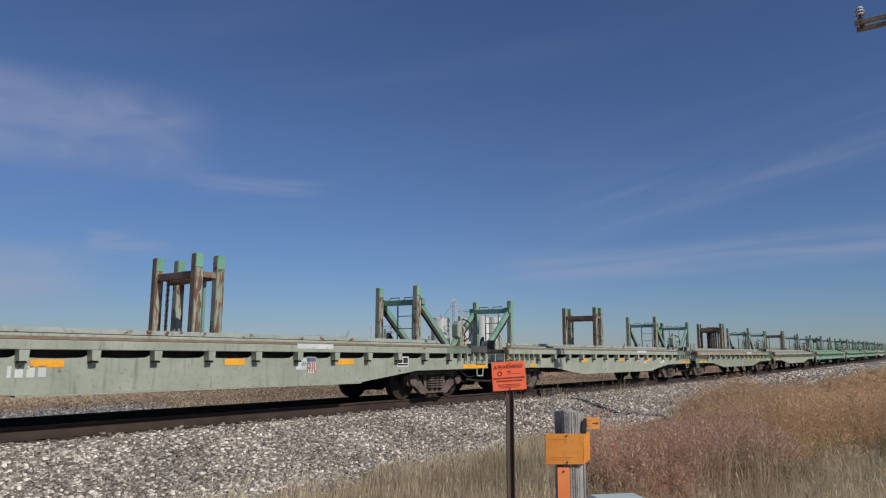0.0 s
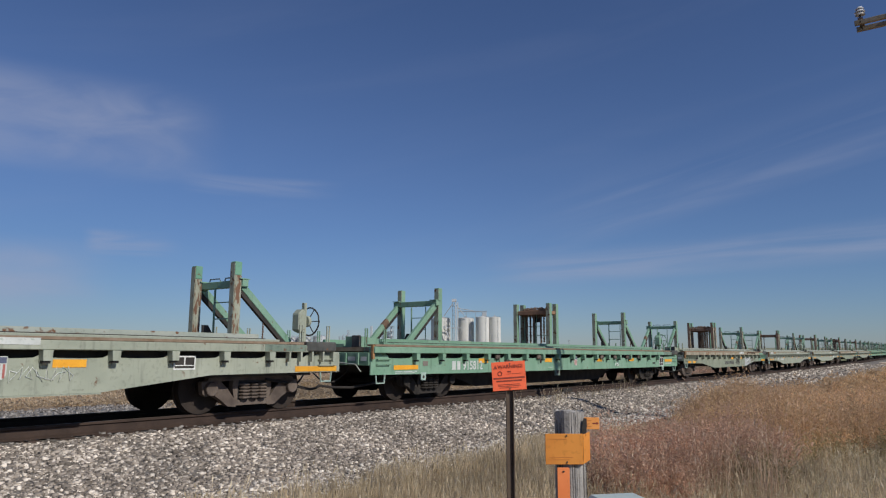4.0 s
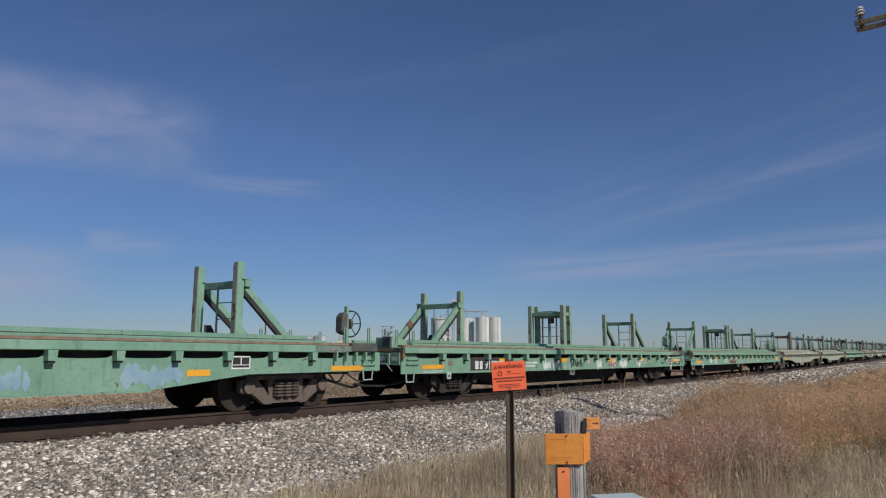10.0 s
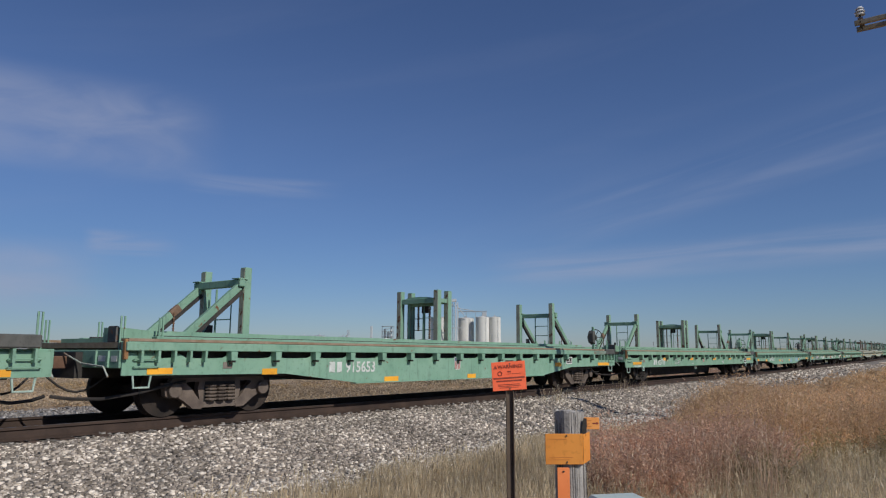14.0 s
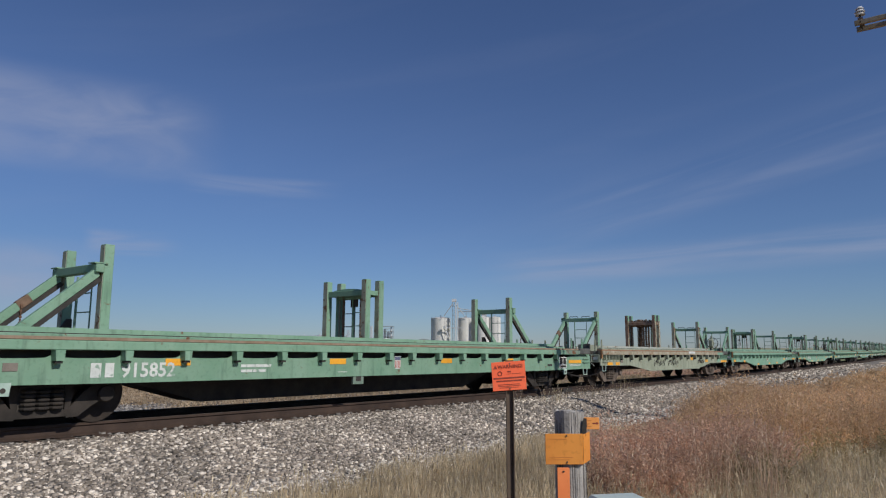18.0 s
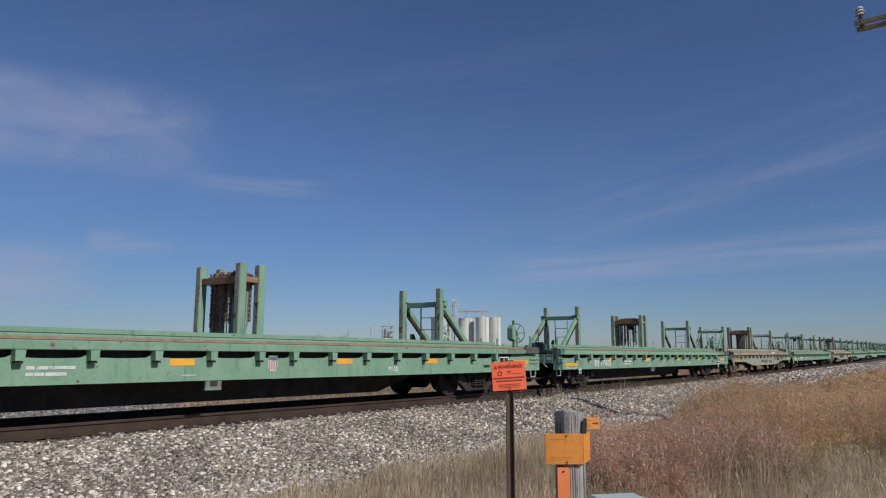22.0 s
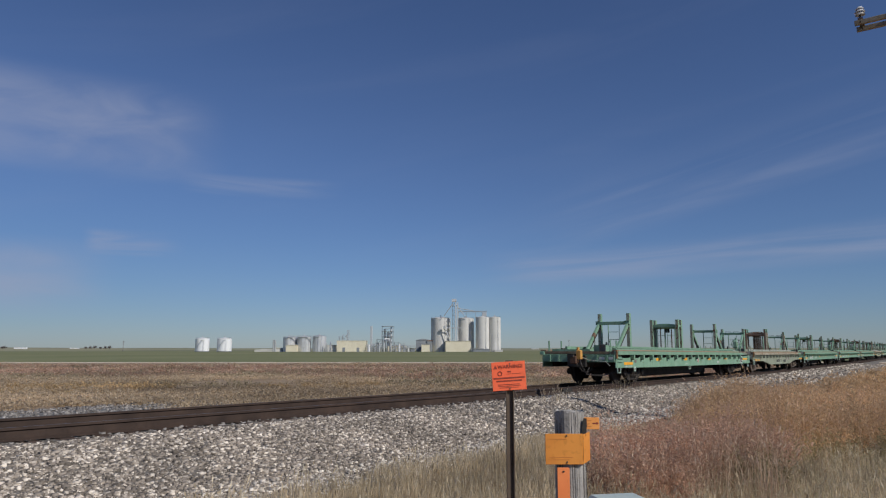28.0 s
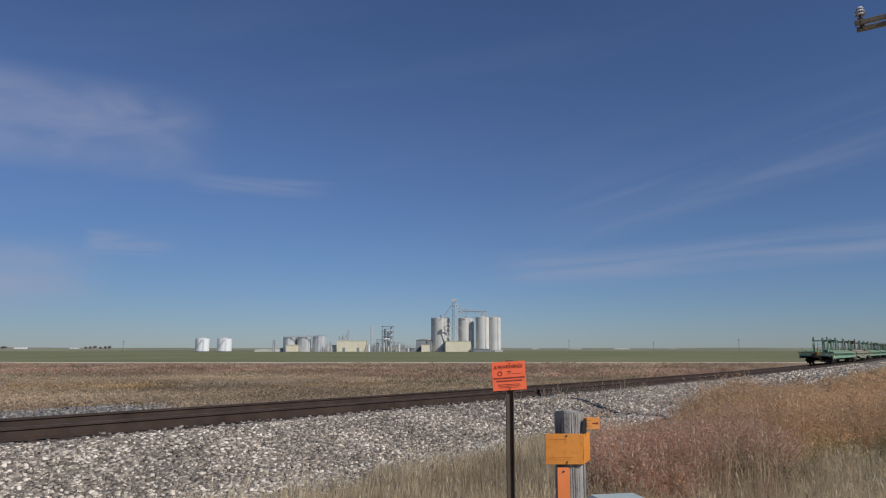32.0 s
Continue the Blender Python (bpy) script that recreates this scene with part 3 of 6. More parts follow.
        for far, near in strips:
            strip_x = sorted((end * (tip - far), end * (tip - near)))
            low = 0.775 if style + str(end) == "S1" else 0.69
            part("end_strip", box(*strip_x, -1.434, -1.4295, low, low + 0.09), ORANGE, car, "orange-yellow reflective strip")
            if style == "S":
                part("fine_print", box(strip_x[0] + 0.05, strip_x[1] - 0.04, -1.4295, -1.4265, low - 0.05, low - 0.037), WORN_WHITE, car, "faint line of white print")
                part("fine_print", box(strip_x[0] + 0.05, strip_x[1] - 0.1, -1.4295, -1.4265, low - 0.08, low - 0.067), WORN_WHITE, car, "faint line of white print")
        coupler = part("coupler", box(*sorted((end * tip, end * (half + 0.2))), -0.09, 0.09, 0.76, 0.94), RUST_BEAM, car, "rusty knuckle coupler", bevel=0.012)
        part("knuckle", box(*sorted((end * (half + 0.14), end * (half + 0.315))), -0.15 + 0.05 * end, 0.1 + 0.05 * end, 0.72, 0.98), RUST_BEAM, coupler, bevel=0.03)
        pts = [(end * (half - 1.5), -1.1, 0.56), (end * (half - 1.15), -1.12, 0.5), (end * (half - 0.7), -1.05, 0.4), (end * (half - 0.25), -0.9, 0.33), (end * (half + 0.1), -0.7, 0.34), (end * (half + 0.32), -0.55, 0.38)]
        part("air_hose", tube(pts, 0.026), HOSE, car, "sagging black rubber air hose")
        pts = [(end * (half - 0.6 + 0.9 * t), -0.5 + 0.3 * t, 0.72 - 0.3 * math.sin(math.pi * t)) for t in [i / 8 for i in range(9)]]
        part("air_hose", tube(pts, 0.018, 5), HOSE, car, "thin hose beside the coupler")
        pts = [(end * (tip + 0.1), -1.25, 0.66), (end * (tip + 0.1), -1.1, 0.8), (end * (tip + 0.12), -0.5, 0.84), (end * (tip + 0.2), -0.12, 0.98)]
        part("cut_lever", tube(pts, 0.014), WORN_LIP, car, "thin uncoupling lever")
        x = end * (tip - 0.33)
        top = 0.64 if kind == "straight" else 0.72
        part("sill_step", tube([(x - 0.15, -1.4, top), (x - 0.12, -1.4, top - 0.22), (x + 0.12, -1.4, top - 0.22), (x + 0.15, -1.4, top)], 0.018), STEP, car, "pale bent-bar sill step")
        x = end * (tip - 0.36)
        for z in (0.8, 0.9):
            part("grab_iron", tube([(x - 0.2, -1.42, z - 0.015), (x - 0.2, -1.47, z), (x + 0.2, -1.47, z), (x + 0.2, -1.42, z - 0.015)], 0.011, 5), paint, car)
        if kind == "straight":
            xl = end * (tip - 1.75)
            lug = part("jacking_lug", plate([(xl - 0.075, 0.45), (xl + 0.075, 0.45), (xl + 0.095, 0.618), (xl - 0.095, 0.618)], -1.43, -1.39), STEP, car, "pale pierced lug under the sill")
            part("lug_hole", rod((xl, -1.433, 0.52), (xl, -1.429, 0.52), 0.035, 10), BLACK, lug)
        for dx, y in ((0.1, -1.2), (0.75, -1.15), (0.12, 1.2), (1.0, 1.15)):
            xs = end * (tip - dx)
            part("stanchion", tube([(xs - 0.03, y, 1.03), (xs - 0.03, y, 1.53), (xs + 0.03, y, 1.53), (xs + 0.03, y, 1.03)], 0.016, 5), paint, car, "thin looped stake on the end platform")
        for y in (-0.42, 0.05):
            if style == "P":
                part("beam_hoop", tube([(end * (RACK + 0.14), y, 2.32), (end * (RACK + 0.14), y + 0.03, 2.39), (end * (RACK + 0.14), y + 0.32, 2.39), (end * (RACK + 0.14), y + 0.35, 2.32)], 0.012, 5), STEEL_BLUE, car, "thin hoop on the rack's beam")
        # braced rack
        fx = end * RACK
        for y in (-0.6, 0.6):
            post(fx, y, rack_top if style == "S" else 2.65 if end > 0 else 2.56, posts if end > 0 else caps, caps, car)
            brace = part("brace", bar((fx + end * 0.15, y, 2.2), (fx + end * 1.3, y, 1.2), 0.09, 0.13), caps, car, "slanting rack brace", bevel=0.008)
            # black bar along the lower edge paints the brace's shaded underside
            part("brace_web", bar((fx + end * 0.1, y, 2.1), (fx + end * 1.16, y, 1.19), 0.07, 0.07), BLACK, brace)
            part("brace_foot", box(*sorted((fx + end * 1.12, fx + end * 1.5)), y - 0.1, y + 0.1, 1.147, 1.19), caps, brace)
        if end > 0:
            hanging_chain(fx + 0.66, -0.6, 1.24, 1.74, car, 41, 0.5, RUST_BEAM)
            part("chain_weight", box(fx + 0.62, fx + 0.7, -0.64, -0.56, 1.16, 1.27), CHAIN, car, "rusty weight on the chain", bevel=0.01)
        else:
            hanging_chain(fx - 0.7, 0.54, 1.28, 1.72, car, 39, 0.6, RUST_BEAM)
            part("chain_wrap", bar((fx - 0.56, 0.6, 1.84), (fx - 0.74, 0.6, 1.69), 0.1, 0.142), CHAIN, car, "rusty chain wrapped round the brace", bevel=0.012)
        part("cross_beam", box(*sorted((fx + end * 0.079, fx + end * 0.21)), -0.7, 0.7, 2.2, 2.33), caps, car, bevel=0.01)
        for y in (-0.6, 0.6):
            part("beam_lug", box(*sorted((fx + end * 0.02, fx + end * 0.24)), y - 0.1, y + 0.1, 2.335, 2.352), caps, car)
        part("gusset", plate([(fx - 0.02, 1.2), (fx + end * 0.3, 1.2), (fx + end * 0.1, 1.52), (fx - 0.02, 1.52)], 0.3, 0.34), BLACK, car, "dark gusset plate")
        if end > 0:
            rack_ladder(fx, car, 0.0, -0.46, 1.2, 2.2, caps)
        else:
            rack_ladder(fx, car, 0.26, -0.2, 1.2, 2.2, caps)
        make_truck(car, end * truck_x, kind == "fish")
    for x in (-0.1, 0.34):
        for y in (-0.6, 0.6):
            post(x, y, rack_top - 0.01, posts, caps, car)
        part("cross_beam", box(x - 0.05, x + 0.05, -0.53, 0.53, 2.28, 2.41), beam, car, bevel=0.01)
    for y in (-0.6, 0.6):
        part("link_beam", box(-0.02, 0.26, y - 0.04, y + 0.04, 2.3, 2.4), beam, car)
    arch = [(0.46 * math.sin(a), 2.395 + 0.06 * math.cos(a)) for a in [-1.35 + 0.27 * j for j in range(11)]]
    saddle = stack([[(-0.09, y, z), (0.33, y, z), (0.33, y, z - 0.06), (-0.09, y, z - 0.06)] for y, z in arch])
    if style != "P" or chains > 4:
        part("saddle", saddle, beam, car, "curved saddle plate over the middle rack")
    part("roller", rod((0.12, -0.5, 2.28), (0.12, 0.5, 2.28), 0.06, 10), beam, car, "rusty guide roller")
    if style != "P":
        rack_ladder(0.02, car, -0.44, -0.08, 1.2, 2.28, caps)
        rack_ladder(0.28, car, 0.1, 0.46, 1.2, 2.28, STEEL_BLUE)
    for x, y in ((0.2, -0.4), (0.24, 0.1), (0.06, 0.44))[:3 if style != "P" else 1]:
        part("inner_pipe", rod((x, y, 1.15), (x, y, 2.3), 0.032, 8), caps, car)
    rnd = random.Random(len(label))
    for i in range(chains):
        y = -0.46 + 0.92 * (i + 0.5) / chains + rnd.uniform(-0.04, 0.04) if style != "P" else rnd.gauss(0.04, 0.2)
        hanging_chain(rnd.uniform(-0.08, 0.26), y, rnd.uniform(1.2, 1.6) if style != "P" else 1.16 + 0.5 * abs(y), 2.4, car, i)
    if chains > 4:
        heap = bmesh.new()
        for i in range(110):
            y = rnd.uniform(-0.46, 0.42)
            c = Vector((rnd.uniform(-0.1, 0.28), y, 2.49 - 0.24 * y * y - 0.3 * rnd.random() ** 1.6 * (1 - abs(y))))
            ring(c, (rnd.uniform(-1, 1), rnd.uniform(-1, 1), rnd.uniform(-0.5, 0.5)), rnd.uniform(0.035, 0.06), 0.016, 6, heap)
        tagged(part("chain_heap", heap, CHAIN, car), "rusty chain heaped over the beam", kind="stuff")
    if style != "P":
        part("rack_plate", plate([(0.1, 2.05), (0.12, 2.05), (0.12, 2.26), (0.1, 2.26)], -0.16, 0.06), BLACK, car, "dark plate in the rack")
    # platform fittings
    part("end_cover", box(half - 0.95, half - 0.2, -1.545, -0.9, 1.036, 1.215), GRIME, car, "grimy dark cover at the deck's end", bevel=0.02)
    part("grimy_plate", box(half - 1.9, half - 0.955, -1.539, -1.52, 1.04, 1.148), GRIME_PALE, car, "scraped plate on the deck flange")
    block = part("end_block", plate([(-tail_end + 0.16, 1.147), (-tail_end + 1.1, 1.147), (-tail_end + 1.1, 1.3), (-tail_end + 0.16, 1.37)], -1.0, -0.55), paint, car, "louvred box on the end platform")
    part("louvre", box(-tail_end + 0.1, -tail_end + 0.155, -1.0, -0.78, 1.147, 1.39), GRIME, block, "black louvred face", bevel=0.01)
    part("corner_post", box(-tail_end - 0.012, -tail_end + 0.05, -1.5, -1.43, 0.9, 1.19), CORNER, car, "rusty corner angle", bevel=0.01)
    part("grey_plate", box(-tail_end + 1.72, -tail_end + 1.9, -1.434, -1.427, 0.76, 0.86), GREY_PATCH, car)
    part("end_rise", plate([(-half + 0.6, 1.147), (-half + 1.8, 1.147), (-half + 1.8, 1.2), (-half + 0.6, 1.22)], -0.3, 1.2), paint, car)
    bx, by = half - 0.42, -0.85
    part("brake_post", box(bx - 0.035, bx + 0.035, by - 0.04, by + 0.04, 1.04, 1.98), paint, car, bevel=0.008)
    part("gear_box", plate([(bx - 0.22, 1.44), (bx - 0.05, 1.38), (bx - 0.04, 1.8), (bx - 0.11, 1.86), (bx - 0.22, 1.76)], by - 0.1, by + 0.1), GRIME if style == "M" else paint, car, "hand-brake gear housing", bevel=0.02)
    hub = Vector((bx + 0.14, by, 1.62))
    wheel = part("brake_wheel", ring(hub, (1, 0.0, 0.0), 0.27, 0.016, 20), paint if style == "S" else BLACK, car, "spoked hand-brake wheel")
    part("gear_drum", rod(hub - Vector((0.1, 0, 0.0)), hub - Vector((0.03, 0, 0.0)), 0.11, 14), GRIME if style == "M" else paint, wheel, "round gear drum behind the wheel", bevel=0.01)
    for i in range(6):
        a = 2 * math.pi * i / 6
        part("spoke", rod(hub - Vector((0.05, 0, 0)), hub + Vector((0, 0.27 * math.cos(a), 0.27 * math.sin(a))), 0.01, 5), BLACK, wheel)
    # markings
    for x, z, w in dict(S=((-5.2, 0.86, 0.43), (-1.75, 0.86, 0.43), (1.8, 0.86, 0.43), (4.6, 0.86, 0.45)), M=((-6.05, 0.7, 0.33), (-2.8, 0.5, 0.45), (0.2, 0.5, 0.35), (2.4, 0.52, 0.4), (4.78, 0.74, 0.4)), P=((-2.83, 0.85, 0.43), (0.15, 0.86, 0.4), (2.75, 0.85, 0.45)) if paint is not CREAM else ((2.15, 0.87, 0.32), (4.35, 0.77, 0.42)))[style]:
        part("reflector", box(x - w / 2, x + w / 2, -1.431, -1.426, z - 0.05, z + 0.05), ORANGE, car, "orange-yellow reflective strip")
    if kind == "straight":
        panel(7.72, 0.79, 0.45, 0.32, car)
        shield(0.03, 0.83, 0.2, 0.25, car, False)
        box_tag = part("slack_box", box(-1.3, -1.0, -1.41, -1.37, 0.42, 0.618), GRIME_PALE, car, "pale bracket under the sill")
        part("slack_hole", box(-1.22, -1.08, -1.415, -1.411, 0.48, 0.58), BLACK, box_tag)
        part("chalk_line", box(-1.75, -1.5, -1.429, -1.4262, 0.66, 0.672), WORN_WHITE, car)
        part("vent_grille", box(6.76, 7.02, -1.432, -1.427, 0.7, 0.76), BLACK, car, "dark slot in the sill")
    else:
        if paint is not CREAM:
            panel(5.5 if style == "M" else 4.5, 0.85, 0.38, 0.2, car)
        if paint is not CREAM:
            shield(-0.4 if style == "M" else 1.85, 0.8, 0.24, 0.28, car, True)
    return car


LIFT = 0.015     # how far the decks stand above the plan in make_car


def raise_deck(car):
    """Lifts all above the sills, stretching the sills' upper half."""
    seen = set()
    for o in car.children_recursive:
        if o.type == "MESH" and o.data not in seen and "truck" not in (o.name.split(".")[0], o.parent.name.split(".")[0]):
            seen.add(o.data)
            for vert in o.data.vertices:
                vert.co.z += LIFT * min(max((vert.co.z - 0.72) / 0.25, 0.0), 1.0)
    return car


# kind, paint, posts, heads and braces, beams, guide rails, edge timber, length past the racks, trucks, chains
KINDS = dict(
    S=("S", "straight", GREEN, GREEN, GREEN, GREEN, GREEN, WOOD_DECK, 3.95, 7.0, 2, "green steel flat car with straight side sills and rail racks"),
    K=("S", "straight", GREEN, GREEN, GREEN, RUST_EDGE, GREEN, WOOD_DECK, 3.95, 7.0, 15, "green steel flat car with chains hanging in its middle rack"),
    M=("M", "fish", MINT, MINT, MINT, MINT, MINT, WOOD_DECK, 3.3, 6.8, 2, "faded mint flat car with fish-belly sills and rail racks"),
    P=("P", "fish", PALE, RUSTY, MINT, FLAKED, PALE, WOOD_DECK, 2.19, 6.1, 1, "pale green flat car with fish-belly sills and rusty racks"),
    C=("P", "fish", CREAM, RUSTY, MINT, FLAKED, CREAM, RUST_EDGE, 2.19, 6.1, 17, "rust-stained cream flat car with fish-belly sills and rusty racks"))
ORDER = "SCSKKCSCMMSMSSPPKCPPCPSSSPS"     # tail first
PLACES = (-126.8, -108.71, -90.6, -70.72, -50.81, -32.63, -14.45, 3.63, 21.2, 39.88, 59.21, 78.25, 97.31, 117.28, 135.45, 151.84, 169.99, 188.19, 204.57, 220.94, 237.31, 253.69, 271.83, 291.73, 311.63, 329.77, 347.91)
CARS, first = [], {}
for k in ORDER:
    if k not in first:
        first[k] = raise_deck(make_car(*KINDS[k]))
        CARS.append(first[k])
    else:
        CARS.append(copy_thing(first[k], Matrix()))


def tail_end_of(i):
    return RACK + KINDS[ORDER[i]][8] - 0.56


panel(5.7, 0.77, 0.4, 0.28, CARS[13])

# numbers and markings that differ from car to car, by the place in the train
for i, number in ((6, "915852"), (2, "915752"), (9, "915653"), (10, "915719"), (12, "915709"), (13, "915816"), (16, "915812"), (4, "915800"), (3, "915811"), (11, "915692")):
    x = -6.55 if ORDER[i] in "SK" else -5.05 if i == 11 else -4.62
    word_bars(x, 0.66, 0.2, (0.15, 0.13), WORN_WHITE, CARS[i], "white reporting marks")
    lettering(number, 0.29, x + 0.44, -1.43, 0.66, WORN_WHITE, CARS[i], "white car number", bold=0.022)
for i, number, x in ((5, "914559", -1.11), (1, "914878", -1.22), (17, "914245", -1.12)):
    word_bars(x, 0.575, 0.16, (0.11, 0.11, 0.04, 0.12, 0.11, -0.05, 0.1, 0.12, 0.11, 0.04, 0.1, 0.04, 0.11), DARK_LETTER, CARS[i], "dark grey block lettering")
    lettering(number, 0.27, x + 2.12, -1.43, 0.53, DARK_LETTER, CARS[i], "dark grey car number", bold=0.008)
part("reflector", box(-0.95, -0.55, -1.431, -1.426, 0.49, 0.58), ORANGE, CARS[5], "orange-yellow reflective strip")
part("reflector", box(0.1, 0.55, -1.431, -1.426, 0.82, 0.92), ORANGE, CARS[17], "orange-yellow reflective strip")
word_bars(-3.75, 0.68, 0.15, (0.12, 0.11, -0.08, 0.05, 0.1, 0.1, 0.1), WORN_WHITE, CARS[18], "worn white lettering")
for i in (0, 3, 4, 10, 13, 16):
    lettering("M150", 0.14, 3.1, -1.43, 0.66, WHITE, CARS[i], "small white marking")

for i in (10, 6, 3, 12, 13, 2, 16, 4):
    if i in (10, 16):
        for k, text in enumerate(("MWF", "LD LMT 182300", "LT WT 80700") if i == 10 else ("MWF", "LD LMT 181400", "LT WT 81600")):
            lettering(text, 0.1, -4.02, -1.43, 0.83 - 0.085 * k, WORN_WHITE, CARS[i], "white load and weight markings")
    else:
        for k, w in enumerate(((0.11, 0.16, 0.34), (0.1, 0.12, 0.28))):
            word_bars(-4.02, 0.78 - 0.085 * k, 0.045, w, WORN_WHITE, CARS[i], "small white weight markings")
for o in [o for i in (1, 17) for o in CARS[i].children if o.name.split(".")[0] == "reflector" and (i == 1 or o.data.vertices[0].co.x > 3)]:
    bpy.data.objects.remove(o)
for o in [o for o in CARS[11].children_recursive if o.name.split(".")[0] in ("reflector", "emblem", "emblem_band", "stripe")]:
    bpy.data.objects.remove(o)
for x, z in ((-5.95, 0.7), (-2.0, 0.665), (1.16, 0.665), (4.7, 0.7)):
    part("reflector", box(x - 0.21, x + 0.21, -1.431, -1.426, z - 0.05, z + 0.05), ORANGE, CARS[11], "orange-yellow reflective strip")
shield(-1.18, 0.7, 0.28, 0.33, CARS[11], True)
part("repaint_patch", plate([(2.9, 0.475), (3.2, 0.475), (4.22, 0.585), (4.22, 0.9), (2.9, 0.9)], -1.4285, -1.426), GREY_PAINT, CARS[17], "pale grey repainted patch on the sill")
part("warning_patch", box(-0.25, 0.41, -1.431, -1.427, 0.46, 0.9), WEAR, CARS[1], "dull brown primer patch on the sill")
for i, xs in ((1, (1.78, 2.57)), (17, (4.5,)), (5, (2.75,))):
    for x in xs:
        p = part("data_plate", box(x, x + 0.36, -1.432, -1.427, 0.66, 0.92), GREY_PATCH, CARS[i], "brown data plate with a white lower edge")
        part("plate_edge", box(x, x + 0.36, -1.434, -1.4325, 0.66, 0.68), WORN_WHITE, p)
part("repaint_patch", box(-0.34, -0.08, -1.43, -1.4262, 0.5, 0.93), GREY_PATCH, CARS[14], "dull brown stripe down the sill")
part("white_strip", box(-0.43, 0.12, -1.541, -1.537, 1.1, 1.19), WORN_WHITE, CARS[14], "worn white strip on the deck flange")
part("white_strip", box(-tail_end_of(18) + 0.3, -tail_end_of(18) + 0.95, -1.541, -1.537, 1.1, 1.19), WORN_WHITE, CARS[18], "worn white strip on the deck flange")
part("orange_patch", box(-tail_end_of(18) + 1.3, -tail_end_of(18) + 1.75, -1.541, -1.537, 1.1, 1.19), CORNER, CARS[18], "orange-brown patch on the deck flange")


def scribble(car, x, z, w, h, material, seed, label, y=-1.432):
    """A sprayed tag: a looping line of paint."""
    rnd = random.Random(seed)
    pts = []
    for i in range(26):
        t = i / 25
        pts.append((x + w * t + 0.5 * h * math.cos(i * 1.9) * rnd.uniform(0.3, 1), y, z + h * (0.5 + 0.5 * math.sin(i * 2.3 + rnd.random()))))
    cu = bpy.data.curves.new("graffiti", "CURVE")
    cu.dimensions, cu.bevel_depth, cu.bevel_resolution = "3D", 0.018 if material is FADED_RED else 0.009, 0
    line = cu.splines.new("POLY")
    line.points.add(len(pts) - 1)
    for k, c in enumerate(pts):
        line.points[k].co = (*c, 1)
    cu.materials.append(material)
    ob = new("graffiti", cu)
    ob.parent = car
    ob["label"] = label
    return ob


def spray_patch(car, x, z, w, h, material, seed, label):
    """Filled letters of spray paint: lumpy overlapping shapes, thin on the sill."""
    rnd = random.Random(seed)
    bm = bmesh.new()
    for i in range(7):
        cx, cz, p = x + w * (i + 0.5) / 7, z + h * rnd.uniform(0.35, 0.65), rnd.uniform(0, 6)
        rx, rz = w / 7 * rnd.uniform(0.45, 0.75), h * rnd.uniform(0.32, 0.5)
        outline = [(cx + rx * (1 + 0.25 * math.sin(3 * a + p)) * math.cos(a), cz + rz * (1 + 0.2 * math.cos(2 * a + p)) * math.sin(a)) for a in [math.tau * k / 14 for k in range(14)]]
        plate(outline, -1.4275 - 0.0006 * i, -1.4255, bm)
    return part("graffiti", bm, material, car, label)


for x, w, h in ((-3.05, 0.45, 0.26), (-2.45, 0.38, 0.34), (0.6, 0.4, 0.3), (1.75, 0.42, 0.3), (2.55, 0.65, 0.28), (4.2, 0.35, 0.28)):
    spray_patch(CARS[12], x, 0.585, w, h, WORN_WHITE, int(x * 10), "patch of worn white paint")
part("paint_patch", box(-6.75, -4.7, -1.4275, -1.4265, 0.63, 0.95), BLACK, CARS[12], "black painted-over patch behind the number")
for i, x, z, w, h, m in ((12, -1.25, 0.64, 0.75, 0.26, BLACK), (12, 1.6, 0.62, 0.6, 0.2, RED), (12, 4.0, 0.68, 1.4, 0.2, WORN_WHITE), (12, 7.3, 0.68, 1.5, 0.24, WORN_WHITE), (12, 8.1, 0.64, 0.9, 0.14, BLACK), (7, -2.6, 0.6, 1.2, 0.26, BLACK), (7, -1.0, 0.6, 1.3, 0.26, BLACK), (7, 3.0, 0.66, 0.9, 0.2, BLACK), (5, 3.4, 0.66, 0.7, 0.22, DARK_LETTER), (5, 4.5, 0.72, 0.5, 0.18, DARK_LETTER), (17, 1.0, 0.68, 0.7, 0.22, DARK_LETTER), (13, -3.0, 0.6, 1.3, 0.2, FADED_RED), (17, 3.2, 0.56, 0.8, 0.26, WORN_WHITE), (15, 2.0, 0.62, 0.8, 0.2, WORN_WHITE)):
    scribble(CARS[i], x, z, w, h, m, i * 7 + int(x * 10), "sprayed tag on the side sill")
for x, w in ((1.45, 0.75), (3.45, 0.95)):
    spray_patch(CARS[11], x, 0.5, w, 0.34, FADED_BLUE, int(x * 10), "faded blue sprayed letters on the side sill")
scribble(CARS[17], 3.1, 1.105, 0.8, 0.08, BLACK, 3, "dark tag along the deck flange", -1.54)
scribble(CARS[17], 4.0, 1.105, 0.9, 0.08, BLACK, 4, "dark tag along the deck flange", -1.54)
rnd = random.Random(5)
for i in (14, 18, 15, 19, 5, 7, 17, 20):
    for j in range(2 if ORDER[i] == "P" else 0):
        x, w = rnd.uniform(-5, 5), rnd.uniform(0.15, 0.5)
        part("repaint_patch", box(x, x + w, -1.43, -1.4262, 0.72, 0.94), rnd.choice((WORN_WHITE, GREY_PATCH, GREY_PATCH)), CARS[i], "patch of newer paint")
    part("white_strip", box(1.4, 2.3, -1.541, -1.537, 1.1, 1.19), WORN_WHITE, CARS[i], "worn white strip on the deck flange")
